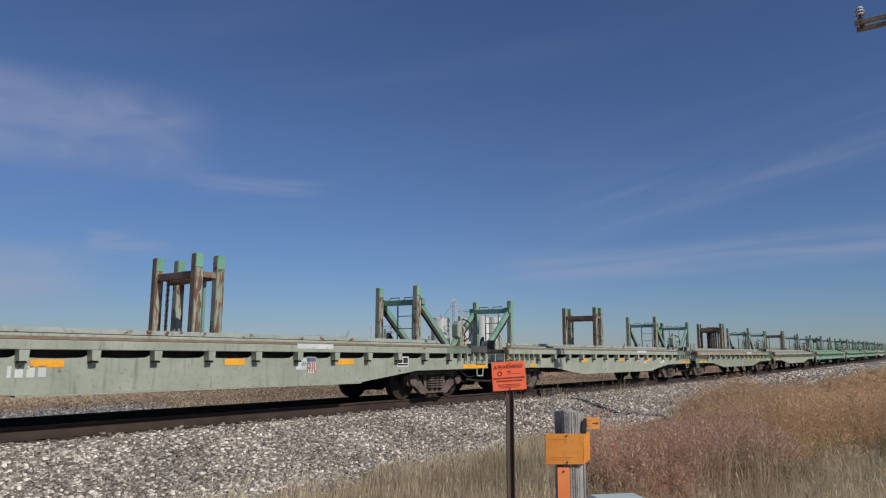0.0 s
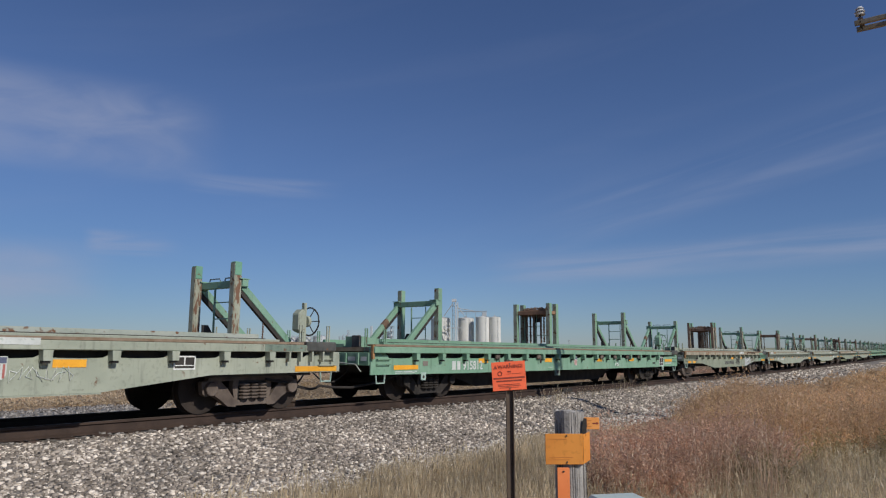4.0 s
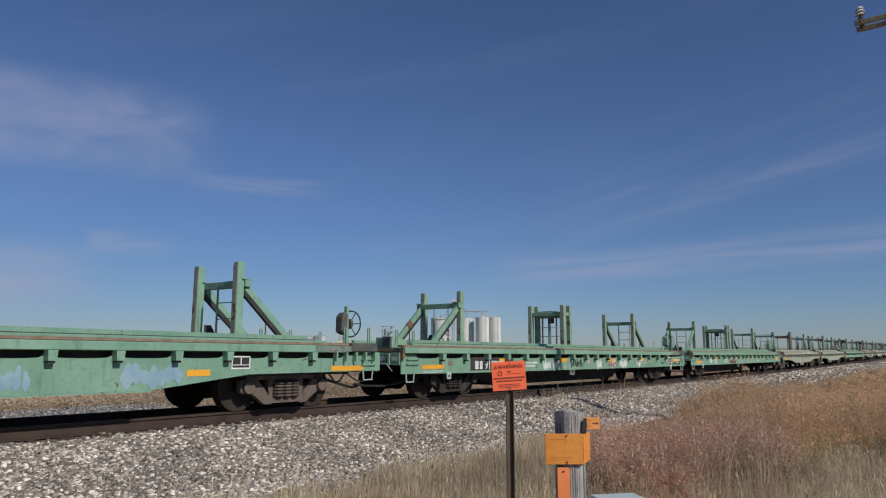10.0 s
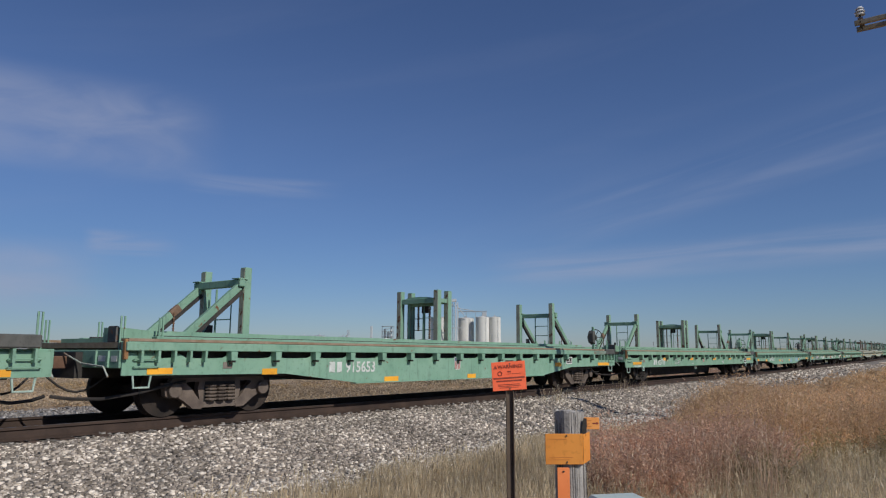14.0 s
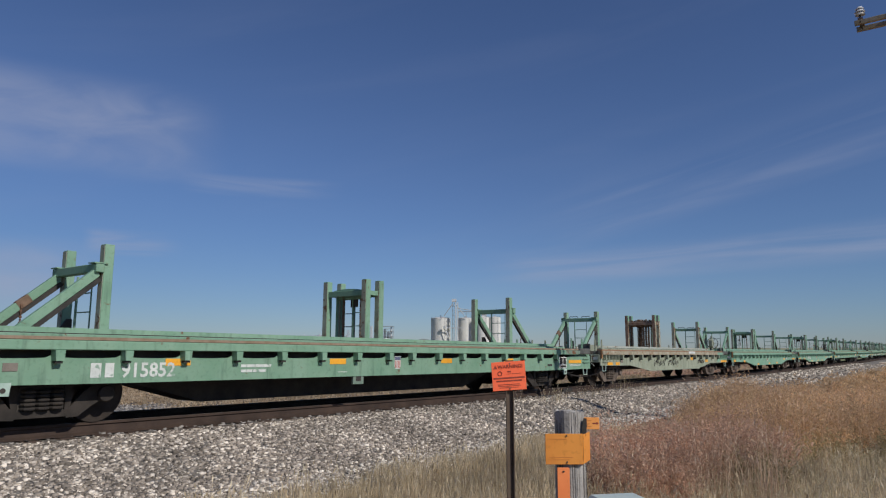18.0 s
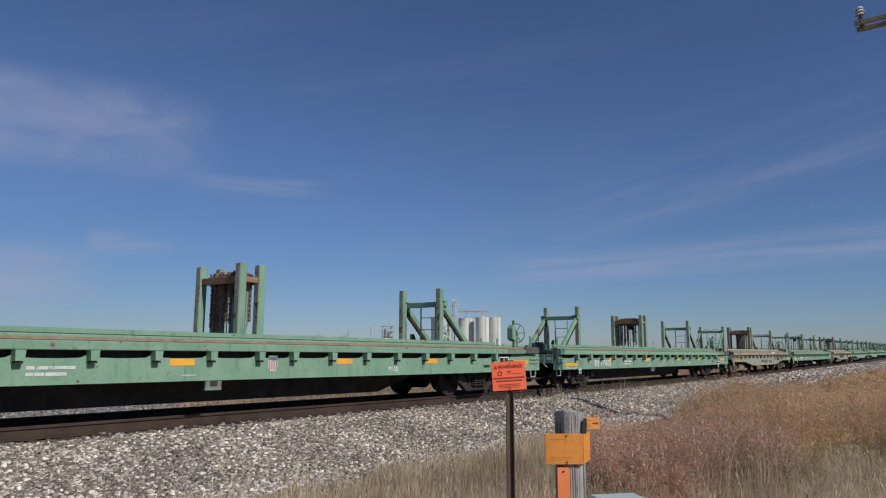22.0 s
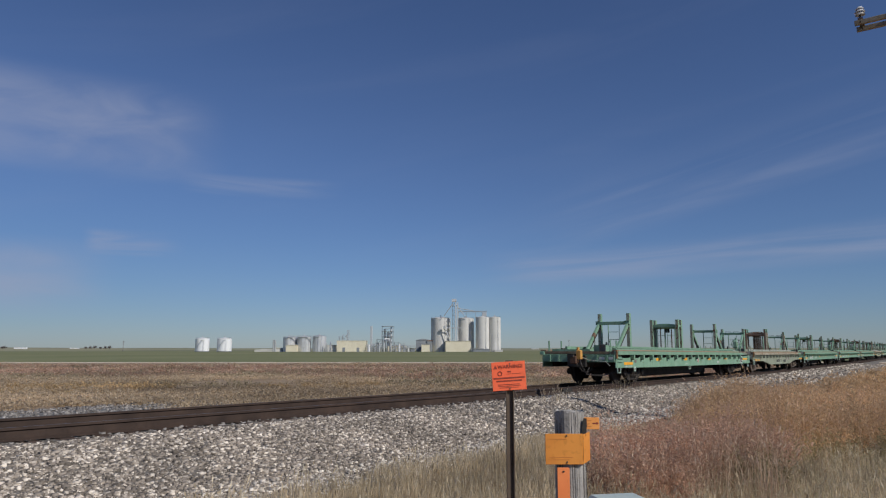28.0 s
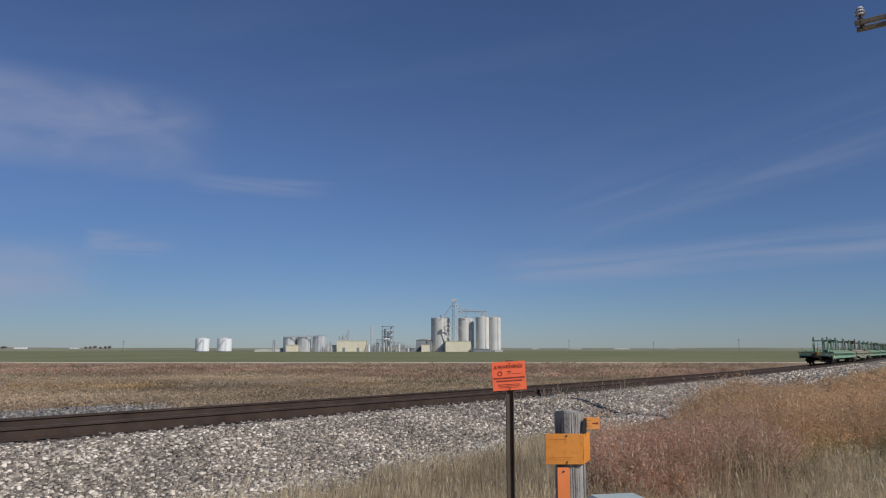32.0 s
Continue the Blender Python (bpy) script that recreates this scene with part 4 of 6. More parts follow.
for x in (-4.6, -2.4, 1.9, 3.0, 4.1, 5.2):
    rat = part("ratchet", box(x - 0.1, x + 0.1, -1.5, -1.43, 0.9, 1.02), TRUCK, CARS[16], "small load-binder ratchet", bevel=0.02)
    part("ratchet_handle", rod((x, -1.5, 0.95), (x + 0.05, -1.5, 0.82), 0.018, 6), TRUCK, rat)

# cars whose hand brake stands on the far side
for i in (1, 6, 8, 14, 17):
    for o in [o for o in CARS[i].children_recursive if o.name.split(".")[0] in ("brake_post", "gear_box", "gear_drum", "brake_wheel", "spoke")]:
        bpy.data.objects.remove(o)

# the marker on the last car's coupler
tail = CARS[0]
end_x = -(RACK + 3.95 - 0.32)
marker = part("end_marker", box(end_x - 0.26, end_x - 0.08, -0.34, -0.16, 0.88, 1.2), MARKER, tail, "orange end-of-train marker box on the coupler", bevel=0.02)
part("marker_lamp", rod((end_x - 0.17, -0.21, 1.18), (end_x - 0.17, -0.21, 1.3), 0.05, 10), MARKER, marker)
part("marker_clamp", box(end_x - 0.36, end_x - 0.02, -0.1, 0.12, 0.95, 1.05), BLACK, marker, "dark clamp")
part("marker_hose", tube([(end_x - 0.2, -0.25, 0.95), (end_x - 0.25, -0.4, 0.6), (end_x - 0.15, -0.5, 0.42), (end_x + 0.1, -0.5, 0.6)], 0.02), BLACK, marker)


def travelled(t):
    """How far the train has come at t seconds, in metres, from its place at 16 s."""
    u = (t - 16) / 16
    return 206.752 * u + 9.699 * u ** 2 + 1.025 * u ** 3 - 1.284 * u ** 4 - 3.482 * u ** 5 - 1.44 * u ** 6


# ---- ties, stones and grass ----
tie_mesh = bpy.data.meshes.new("tie")
bm = box(-0.115, 0.115, -1.3, 1.3, -0.18, 0.0)
bmesh.ops.bevel(bm, geom=bm.edges[:], offset=0.012, segments=1, affect="EDGES", clamp_overlap=True)
bm.to_mesh(tie_mesh)
bm.free()
tie_mesh.materials.append(TIE)
plate_mesh = bpy.data.meshes.new("tie_plate")
bm = box(-0.1, 0.1, -0.18, 0.18, 0.0, 0.014)
bm.to_mesh(plate_mesh)
bm.free()
plate_mesh.materials.append(RAIL)
rnd = random.Random(11)
for i in range(150):
    s = -9 + 0.5 * i
    c = track_point(s)
    tie = new("tie", tie_mesh)
    tie.parent = railway
    tie.location = (s + rnd.uniform(-0.02, 0.02), c.y + rnd.uniform(-0.05, 0.05), c.z - 0.19)
    tie.rotation_euler = (0, 0, rnd.uniform(-0.015, 0.015))
v, f = [], []
for i in range(560):
    s = 66 + 0.5 * i
    c = track_point(s)
    b = len(v)
    v += [(s + dx, c.y + dy, c.z - 0.19 + dz) for dx in (-0.115, 0.115) for dy in (-1.3, 1.3) for dz in (-0.15, 0)]
    f += [(b, b + 1, b + 3, b + 2), (b + 4, b + 6, b + 7, b + 5), (b + 1, b + 5, b + 7, b + 3), (b, b + 4, b + 5, b + 1), (b + 2, b + 3, b + 7, b + 6)]
tagged(sheet("far_ties", v, f, TIE, railway), kind="stuff")
for i in range(60):
    s = -9 + 0.5 * i
    c = track_point(s)
    for off in (-GAUGE / 2, GAUGE / 2):
        p = new("tie_plate", plate_mesh)
        p.parent = railway
        p.location = (s, c.y + off, c.z - 0.193)
# a short black block against the near rail's web
joint = part("joint_bar", box(-0.3, 0.3, -0.06, -0.012, -0.15, -0.03), BLACK, railway, "black block on the rail's web")
joint.location = track_point(20.8) + Vector((0, -GAUGE / 2, 0))


def stones(name, count, s0, s1, o0, o1, r0, r1, seed, label, power=1.0, sink=0.25, material=None):
    """Crushed stone strewn over the bed, each a skewed little block."""
    g = np.random.default_rng(seed)
    s = s0 + (s1 - s0) * g.random(count) ** power
    o = g.uniform(o0, o1, count)
    pts = bed_section(0)
    h = np.interp(o, [p[0] for p in pts], [p[1] for p in pts])
    base = np.stack([s, TRACK_Y + 0.5 * 0.000155 * s * s + o, np.maximum(RAIL_Z - 0.37 * np.tanh((s - 5) / 37) + h, 0.05)], -1)
    r = r0 + (r1 - r0) * g.random(count) ** 2.2
    q = np.array([(x, y, z) for x in (-1, 1) for y in (-1, 1) for z in (-1, 1)], float) * 0.75
    n = len(q)
    local = (q[None] + 0.34 * g.uniform(-1, 1, (count, n, 3))) * np.stack([g.uniform(0.8, 1.5, count), g.uniform(0.6, 1.1, count), g.uniform(0.4, 0.8, count)], -1)[:, None]
    a, b = g.uniform(0, 2 * np.pi, count), g.normal(0, 0.5, count)
    ca, sa, cb, sb = np.cos(a), np.sin(a), np.cos(b), np.sin(b)
    R = np.zeros((count, 3, 3))
    R[:, 0, 0], R[:, 0, 1], R[:, 1, 0], R[:, 1, 1], R[:, 2, 2] = ca, -sa, sa, ca, 1
    T = np.zeros((count, 3, 3))
    T[:, 0, 0], T[:, 1, 1], T[:, 1, 2], T[:, 2, 1], T[:, 2, 2] = 1, cb, -sb, sb, cb
    local = np.einsum("nij,njk,nvk->nvi", R, T, local) * r[:, None, None]
    base[:, 2] += r * sink * g.uniform(-0.8, 1.8, count)
    verts = (local + base[:, None]).reshape(-1, 3)
    sides = [(0, 1, 3), (0, 3, 2), (4, 6, 7), (4, 7, 5), (0, 4, 5), (0, 5, 1), (2, 3, 7), (2, 7, 6), (1, 5, 7), (1, 7, 3)]
    faces = (np.array(sides)[None] + (np.arange(count) * n)[:, None, None]).reshape(-1, 3)
    me = bpy.data.meshes.new(name)
    me.vertices.add(len(verts))
    me.vertices.foreach_set("co", verts.ravel())
    me.loops.add(faces.size)
    me.loops.foreach_set("vertex_index", faces.ravel())
    me.polygons.add(len(faces))
    me.polygons.foreach_set("loop_start", np.arange(0, faces.size, 3))
    me.update(calc_edges=True)
    me.materials.append(material or STONE)
    return tagged(new(name, me), label, "ballast", kind="stuff")


stones("ballast_stones", 54000, 0, 13, -4.6, -1.15, 0.011, 0.035, 1, "pale angular ballast stones beside the track")
stones("ballast_stones", 26000, 13, 36, -4.5, -1.15, 0.017, 0.043, 2, "pale angular ballast stones farther along the track")
stones("ballast_stones", 8500, 36, 95, -4.4, -1.25, 0.05, 0.1, 3, "pale ballast stones in the distance", power=1.4)
stones("ballast_stones", 9000, 1, 22, -4.75, -3.75, 0.013, 0.036, 21, "clean pale stones along the foot of the ballast", sink=0.5, material=PALE_STONE)
stones("ballast_stones", 5000, 2, 40, -1.0, 1.0, 0.025, 0.05, 4, "dark ballast stones between the rails", material=STONE_DARK)
stones("ballast_stones", 10000, 1, 16, 1.3, 11.0, 0.028, 0.055, 5, "grey ballast stones beyond the track", material=STONE_DARK)


def tufts(name, xy, height, blades, radius, width, material, seed, label, lean=0.3, heads=0.0, z=0.0, leaves=0):
    """Tufts of bent blades standing round the given places, each tuft of its own height, some blades with a seed head."""
    g = np.random.default_rng(seed)
    m = len(xy)
    height = np.broadcast_to(np.asarray(height, float), (m,)) * g.uniform(0.78, 1.12, m)
    i = np.repeat(np.arange(m), blades)
    n = len(i)
    off = g.normal(0, 1, (n, 2)) * radius
    h = height[i] * g.uniform(0.5, 1.0, n)
    b = g.uniform(0, 2 * np.pi, n)
    out = np.stack([np.cos(b), np.sin(b)], -1) * 0.7 + off / (radius + 1e-6) * 0.5
    bend = np.zeros((n, 3))
    bend[:, :2] = out * (h * lean * g.random(n))[:, None]
    bend[:, 0] += 0.1 * h + (g.normal(0, 0.08, m)[i]) * h
    a = g.uniform(0, 2 * np.pi, n)
    face = np.stack([np.cos(a), np.sin(a), np.zeros(n)], -1)
    w = (width * g.uniform(0.5, 1.4, n))[:, None]
    p = np.concatenate([xy[i] + off, np.full((n, 1), z)], 1)
    up = np.zeros((n, 3))
    up[:, 2] = h
    mid, tip = p + bend * 0.3 + up * 0.55, p + bend + up
    parts_v = [np.stack([p - face * w, p + face * w, mid + face * w * 0.8, mid - face * w * 0.8, tip], 1).reshape(-1, 3)]
    k = (np.arange(n) * 5)[:, None]
    loops = [np.concatenate([k, k + 1, k + 2, k + 3, k + 3, k + 2, k + 4], 1).ravel()]
    sizes = [np.tile((4, 3), n)]
    if heads:
        c = np.flatnonzero(g.random(n) < heads)
        t, d, fw = tip[c], (tip[c] - mid[c]) * (g.uniform(0.14, 0.26, len(c)) / np.linalg.norm(tip[c] - mid[c], axis=1))[:, None], face[c] * (w[c] * 1.2 + 0.004)
        parts_v.append(np.stack([t - d * 0.28, t - d * 0.1 + fw, t + d * 0.16, t - d * 0.1 - fw], 1).reshape(-1, 3))
        loops.append((n * 5 + np.arange(len(c) * 4)))
        sizes.append(np.full(len(c), 4))
    if leaves:
        base = sum(len(x) for x in parts_v)
        c = np.repeat(np.arange(n), leaves)
        k = len(c)
        along = g.uniform(0.35, 1.05, (k, 1))
        root = p[c] * (1 - along) + tip[c] * along + bend[c] * (along * along - along) * 0.6
        a = g.uniform(0, 2 * np.pi, k)
        size = (g.uniform(0.05, 0.16, k) * np.clip(h[c], 0.35, 1.0))[:, None]
        d = np.stack([np.cos(a), np.sin(a), g.uniform(-0.5, 0.9, k)], -1) * size
        s = np.stack([-np.sin(a), np.cos(a), g.uniform(-0.6, 0.6, k)], -1) * w[c] * 1.5
        parts_v.append(np.stack([root - s, root + s, root + d], 1).reshape(-1, 3))
        loops.append(base + np.arange(k * 3))
        sizes.append(np.full(k, 3))
    v, loops, sizes = np.concatenate(parts_v), np.concatenate(loops), np.concatenate(sizes)
    me = bpy.data.meshes.new(name)
    me.vertices.add(len(v))
    me.vertices.foreach_set("co", v.ravel())
    me.loops.add(len(loops))
    me.loops.foreach_set("vertex_index", loops)
    me.polygons.add(len(sizes))
    me.polygons.foreach_set("loop_start", np.concatenate([[0], np.cumsum(sizes)[:-1]]))
    me.update(calc_edges=True)
    me.materials.append(material)
    return tagged(new(name, me), label, "grass", kind="stuff")


def straw(name, a, b, c, patch=0.7):
    """Dry grass: a tone of its own for each blade, drifting over the ground, letting some light through."""
    m = island(mat(name, a, b, rough=0.9, bump=0.0), a, b, c)
    n, l = m.node_tree.nodes, m.node_tree.links
    bsdf = n["Principled BSDF"]
    tone = bsdf.inputs["Base Color"].links[0].from_socket
    co, drift, span = n.new("ShaderNodeTexCoord"), n.new("ShaderNodeTexNoise"), n.new("ShaderNodeMapRange")
    drift.inputs["Scale"].default_value, drift.inputs["Detail"].default_value = patch, 3
    l.new(co.outputs["Object"], drift.inputs["Vector"])
    span.inputs["From Min"].default_value, span.inputs["From Max"].default_value = 0.3, 0.7
    span.inputs["To Min"].default_value, span.inputs["To Max"].default_value = 0.5, 1.3
    l.new(drift.outputs["Fac"], span.inputs["Value"])
    hsv = n.new("ShaderNodeHueSaturation")
    l.new(span.outputs["Result"], hsv.inputs["Value"])
    l.new(tone, hsv.inputs["Color"])
    l.new(hsv.outputs["Color"], bsdf.inputs["Base Color"])
    leaf, both = n.new("ShaderNodeBsdfTranslucent"), n.new("ShaderNodeMixShader")
    both.inputs[0].default_value = 0.5
    l.new(hsv.outputs["Color"], leaf.inputs["Color"])
    l.new(bsdf.outputs[0], both.inputs[1])
    l.new(leaf.outputs[0], both.inputs[2])
    l.new(both.outputs[0], n["Material Output"].inputs["Surface"])
    return m


def scrub(name, xy, height, width, twigs, flakes, size, material, seed, label, z=0.0, squat=0.55):
    """Bushy weeds: thin twigs spraying out of one foot to an uneven dome, hung with small dry leaves and seed clusters."""
    g = np.random.default_rng(seed)
    m = len(xy)
    height = np.broadcast_to(np.asarray(height, float), (m,)) * g.uniform(0.7, 1.2, m)
    wide = width * g.uniform(0.7, 1.3, m) * np.sqrt(height / max(height.mean(), 0.01))
    i = np.repeat(np.arange(m), twigs)
    n = len(i)
    a, e = g.uniform(0, 2 * np.pi, n), g.random(n) ** squat
    reach = g.uniform(0.6, 1.12, n)
    foot = np.concatenate([xy[i] + g.normal(0, 0.12, (n, 2)) * wide[i][:, None], np.full((n, 1), z)], 1)
    r = wide[i] * np.sqrt(np.clip(1 - e * e, 0.03, 1)) * reach
    top = foot + np.stack([np.cos(a) * r, np.sin(a) * r, height[i] * (0.18 + 0.82 * e) * reach], -1)
    sway = g.normal(0, 0.06, (n, 3)) * height[i][:, None]
    mid = foot * 0.45 + top * 0.55 + np.array((0, 0, 0.08)) * height[i][:, None] + sway
    t = size * 0.11
    side = np.stack([-np.sin(a), np.cos(a), np.zeros(n)], -1) * t
    stem = np.stack([foot - side, foot + side, mid + side * 0.8, mid - side * 0.8, top], 1).reshape(-1, 3)
    k = (np.arange(n) * 5)[:, None]
    loops = [np.concatenate([k, k + 1, k + 2, k + 3, k + 3, k + 2, k + 4], 1).ravel()]
    sizes = [np.tile((4, 3), n)]
    c = np.repeat(np.arange(n), flakes)
    q = len(c)
    u = (g.random(q) ** 0.7)[:, None] * 1.05
    root = foot[c] * (1 - u) ** 2 + mid[c] * (2 * u * (1 - u)) + top[c] * u * u + g.normal(0, 1, (q, 3)) * size * 0.9
    d = g.normal(0, 1, (q, 3)) + np.array((0, 0, 0.7))
    d *= (size * g.uniform(0.5, 1.5, q) / np.linalg.norm(d, axis=1))[:, None]
    w = np.cross(d, g.normal(0, 1, (q, 3))) * (0.36 / np.linalg.norm(d, axis=1))[:, None]
    w = np.clip(w, -size * 0.5, size * 0.5)
    leaf = np.stack([root - w, root + w, root + d], 1).reshape(-1, 3)
    leaf[:, 2] = np.maximum(leaf[:, 2], z + 0.005)
    loops.append(n * 5 + np.arange(q * 3))
    sizes.append(np.full(q, 3))
    v, loops, sizes = np.concatenate([stem, leaf]), np.concatenate(loops), np.concatenate(sizes)
    me = bpy.data.meshes.new(name)
    me.vertices.add(len(v))
    me.vertices.foreach_set("co", v.ravel())
    me.loops.add(len(loops))
    me.loops.foreach_set("vertex_index", loops)
    me.polygons.add(len(sizes))
    me.polygons.foreach_set("loop_start", np.concatenate([[0], np.cumsum(sizes)[:-1]]))
    me.update(calc_edges=True)
    me.materials.append(material)
    return tagged(new(name, me), label, "weeds", kind="stuff")


STRAW = straw("pale straw", (0.56, 0.45, 0.29), (0.74, 0.62, 0.43), (0.85, 0.75, 0.57))
RUSSET = straw("russet prairie grass", (0.46, 0.31, 0.21), (0.66, 0.48, 0.345), (0.8, 0.66, 0.51))
TAWNY = straw("tawny seed heads", (0.58, 0.39, 0.25), (0.72, 0.5, 0.33), (0.8, 0.6, 0.42))
GREYGREEN = straw("grey-green weeds", (0.46, 0.41, 0.26), (0.62, 0.55, 0.38), (0.78, 0.69, 0.51))
OLIVE = straw("olive weeds", (0.27, 0.22, 0.11), (0.42, 0.35, 0.19), (0.55, 0.46, 0.29))
FAR_STRAW = straw("bleached far grass", (0.46, 0.35, 0.23), (0.6, 0.47, 0.32), (0.7, 0.57, 0.41), 0.12)
AMBER = straw("amber weeds", (0.42, 0.27, 0.14), (0.54, 0.37, 0.21), (0.6, 0.45, 0.29))
RED_WEED = straw("red-brown bushy weeds", (0.52, 0.32, 0.22), (0.66, 0.43, 0.31), (0.77, 0.57, 0.43), 0.9)
TAN_WEED = straw("tan bushy weeds", (0.62, 0.4, 0.215), (0.72, 0.49, 0.28), (0.8, 0.59, 0.38), 0.5)
PINK_WEED = straw("far red-brown weeds", (0.47, 0.3, 0.21), (0.62, 0.42, 0.31), (0.7, 0.52, 0.39), 0.12)
GOLD_WEED = straw("golden dead weeds", (0.5, 0.34, 0.17), (0.64, 0.46, 0.25), (0.72, 0.56, 0.35), 0.4)
DULL_WEED = straw("dull grey-olive weeds", (0.32, 0.26, 0.16), (0.44, 0.37, 0.24), (0.56, 0.48, 0.34), 0.3)


def spread(count, x0, x1, y0, y1, keep, seed):
    """Places in a rectangle of the plan that keep(x, y) accepts."""
    g = np.random.default_rng(seed)
    pts = np.stack([g.uniform(x0, x1, count), g.uniform(y0, y1, count)], -1)
    return pts[keep(pts[:, 0], pts[:, 1])]


def depth_of(x, y):
    return x * math.cos(TURN) + y * math.sin(TURN)


def slant(x, y):
    """How far to the right of the camera's aim, for each metre ahead."""
    return (x * math.sin(TURN) - y * math.cos(TURN)) / np.maximum(depth_of(x, y), 0.1)


def toe(x):
    """Where the stones give way to grass."""
    return 6.75 + 0.14 * np.sin(x * 1.7) + 0.12 * np.sin(x * 4.1 + 1)


def swell(x, y):
    """The uneven growth of the tall grass, about 1."""
    return 1 + 0.15 * np.sin(x * 0.9 + y * 0.4) + 0.13 * np.sin(x * 0.35 - y * 1.3 + 1) + 0.09 * np.sin(x * 2.3 + y * 1.9)


def mound(x, y):
    d = depth_of(x, y)
    rise = np.clip((slant(x, y) - 0.34) / 0.05, 0, 1) - 0.2 * np.clip((slant(x, y) - 0.47) / 0.1, 0, 1)
    return (1.50 - 0.034 * d) * (0.42 + 0.58 * rise) * swell(x, y)


sp = spread(9000, -3, 14, 1.5, 7.1, lambda x, y: (y < toe(x) + 0.1) & (depth_of(x, y) > 5.5) & (slant(x, y) < 0.3), 1)
tufts("short_grass", sp, 0.27, 9, 0.05, 0.003, STRAW, 1, "pale dry grass below the ballast", 0.5)
sp = spread(1500, -3, 14, 2.0, 6.6, lambda x, y: (y < toe(x) - 0.2) & (depth_of(x, y) > 5.5) & (slant(x, y) < 0.3), 2)
tufts("short_grass", sp, 0.46, 12, 0.05, 0.003, STRAW, 2, "taller tufts of pale dry grass", 0.45, 0.3)
sp = spread(6000, 3, 24, -8, 5.6, lambda x, y: (depth_of(x, y) > 5.0) & (slant(x, y) > 0.14) & (depth_of(x, y) < 13.5), 3)
tufts("weeds", sp, 0.34, 9, 0.06, 0.0036, GREYGREEN, 3, "grey-green weeds among the dry grass", 0.8, leaves=1)
sp = spread(8500, 3, 24, -8, 5.6, lambda x, y: (depth_of(x, y) > 5.0) & (slant(x, y) > 0.14) & (depth_of(x, y) < 12.0), 13)
tufts("short_grass", sp, 0.42, 8, 0.06, 0.0034, STRAW, 13, "pale straw among the weeds", 0.7, 0.2, leaves=1)
def verge(x, y, side0, side1, d0, d1):
    return (slant(x, y) > side0) & (slant(x, y) < side1) & (depth_of(x, y) > d0) & (depth_of(x, y) < d1) & (y < toe(x) - 0.45)


# red-brown bushes behind the post, then a bank of taller tan ones
sp = spread(2500, 4, 16, -4, 6.4, lambda x, y: verge(x, y, 0.2, 0.5, 7.6, 11.2) & (slant(x, y) < 0.47 + 0.05 * np.sin(x * 1.1)) & (depth_of(x, y) > 8.5 + 7 * np.clip(slant(x, y) - 0.3, 0, 1) + 0.5 * np.sin(x * 2.1)), 4)
dd = depth_of(sp[:, 0], sp[:, 1])
scrub("bushy_weeds", sp, np.clip(1.5 - 0.062 * dd, 0.5, 1.05) * np.clip(swell(sp[:, 0] * 2, sp[:, 1] * 2), 0.7, 1.25) * np.clip((slant(sp[:, 0], sp[:, 1]) - 0.12) / 0.12, 0.6, 1), 0.34, 42, 14, 0.019, RED_WEED, 4, "red-brown bushy weeds going to seed on the verge", squat=0.8)
sp = spread(5200, 5, 24, -5, 6.5, lambda x, y: verge(x, y, 0.19, 0.46, 8.0, 12.5), 24)
tufts("russet_grass", sp, np.clip(1.3 - 0.062 * depth_of(sp[:, 0], sp[:, 1]), 0.28, 0.9) * swell(sp[:, 0], sp[:, 1]), 12, 0.1, 0.0025, RUSSET, 4, "russet knee-high prairie grass", 0.6, 0.5, leaves=2)
sp = spread(1000, 8, 34, -9, 6.2, lambda x, y: verge(x, y, 0.34, 0.8, 11.8, 25), 6)
scrub("tall_weeds", sp, mound(sp[:, 0], sp[:, 1]) * 0.98, 0.62, 54, 18, 0.024, TAN_WEED, 6, "bank of tall tan bushy weeds on the verge", squat=0.7)
sp = spread(3600, 8, 34, -9, 6.2, lambda x, y: verge(x, y, 0.335, 0.8, 11.4, 24), 26)
tufts("tall_prairie_grass", sp, mound(sp[:, 0], sp[:, 1]) * 1.02, 12, 0.25, 0.0026, TAWNY, 26, "tall tawny prairie grass in the wind", 0.8, 0.6, leaves=2)
sp = spread(900, 6, 18, -6, 5, lambda x, y: verge(x, y, 0.36, 0.66, 9.2, 12.4) & (swell(x * 1.6, y * 1.6) > 0.93), 16)
scrub("olive_weeds", sp, 0.5, 0.3, 26, 9, 0.022, OLIVE, 16, "olive-green weeds at the foot of the tall growth")
sp = spread(560, 20, 80, -16, 5.7, lambda x, y: (slant(x, y) > 0.33) & (depth_of(x, y) > 23) & (y < 5.8 - 0.012 * x), 7)
scrub("tall_weeds", sp, 0.72, 0.7, 20, 7, 0.07, TAN_WEED, 7, "tan weeds farther along the verge")


def across(x, y):
    return np.abs(slant(x, y)) < 0.72


def stony(x, y):
    """Where grey stones still show beyond the track."""
    return (y < 22.5 + 1.2 * np.sin(x * 0.7)) & (x < 12 + 1.2 * np.sin(y))


sp = spread(6500, -40, 60, 15.2, 46, lambda x, y: across(x, y) & ~stony(x, y), 8)
tufts("far_grass", sp, 0.1, 10, 0.35, 0.007, FAR_STRAW, 8, "bleached dry grass across the track", 1.8)
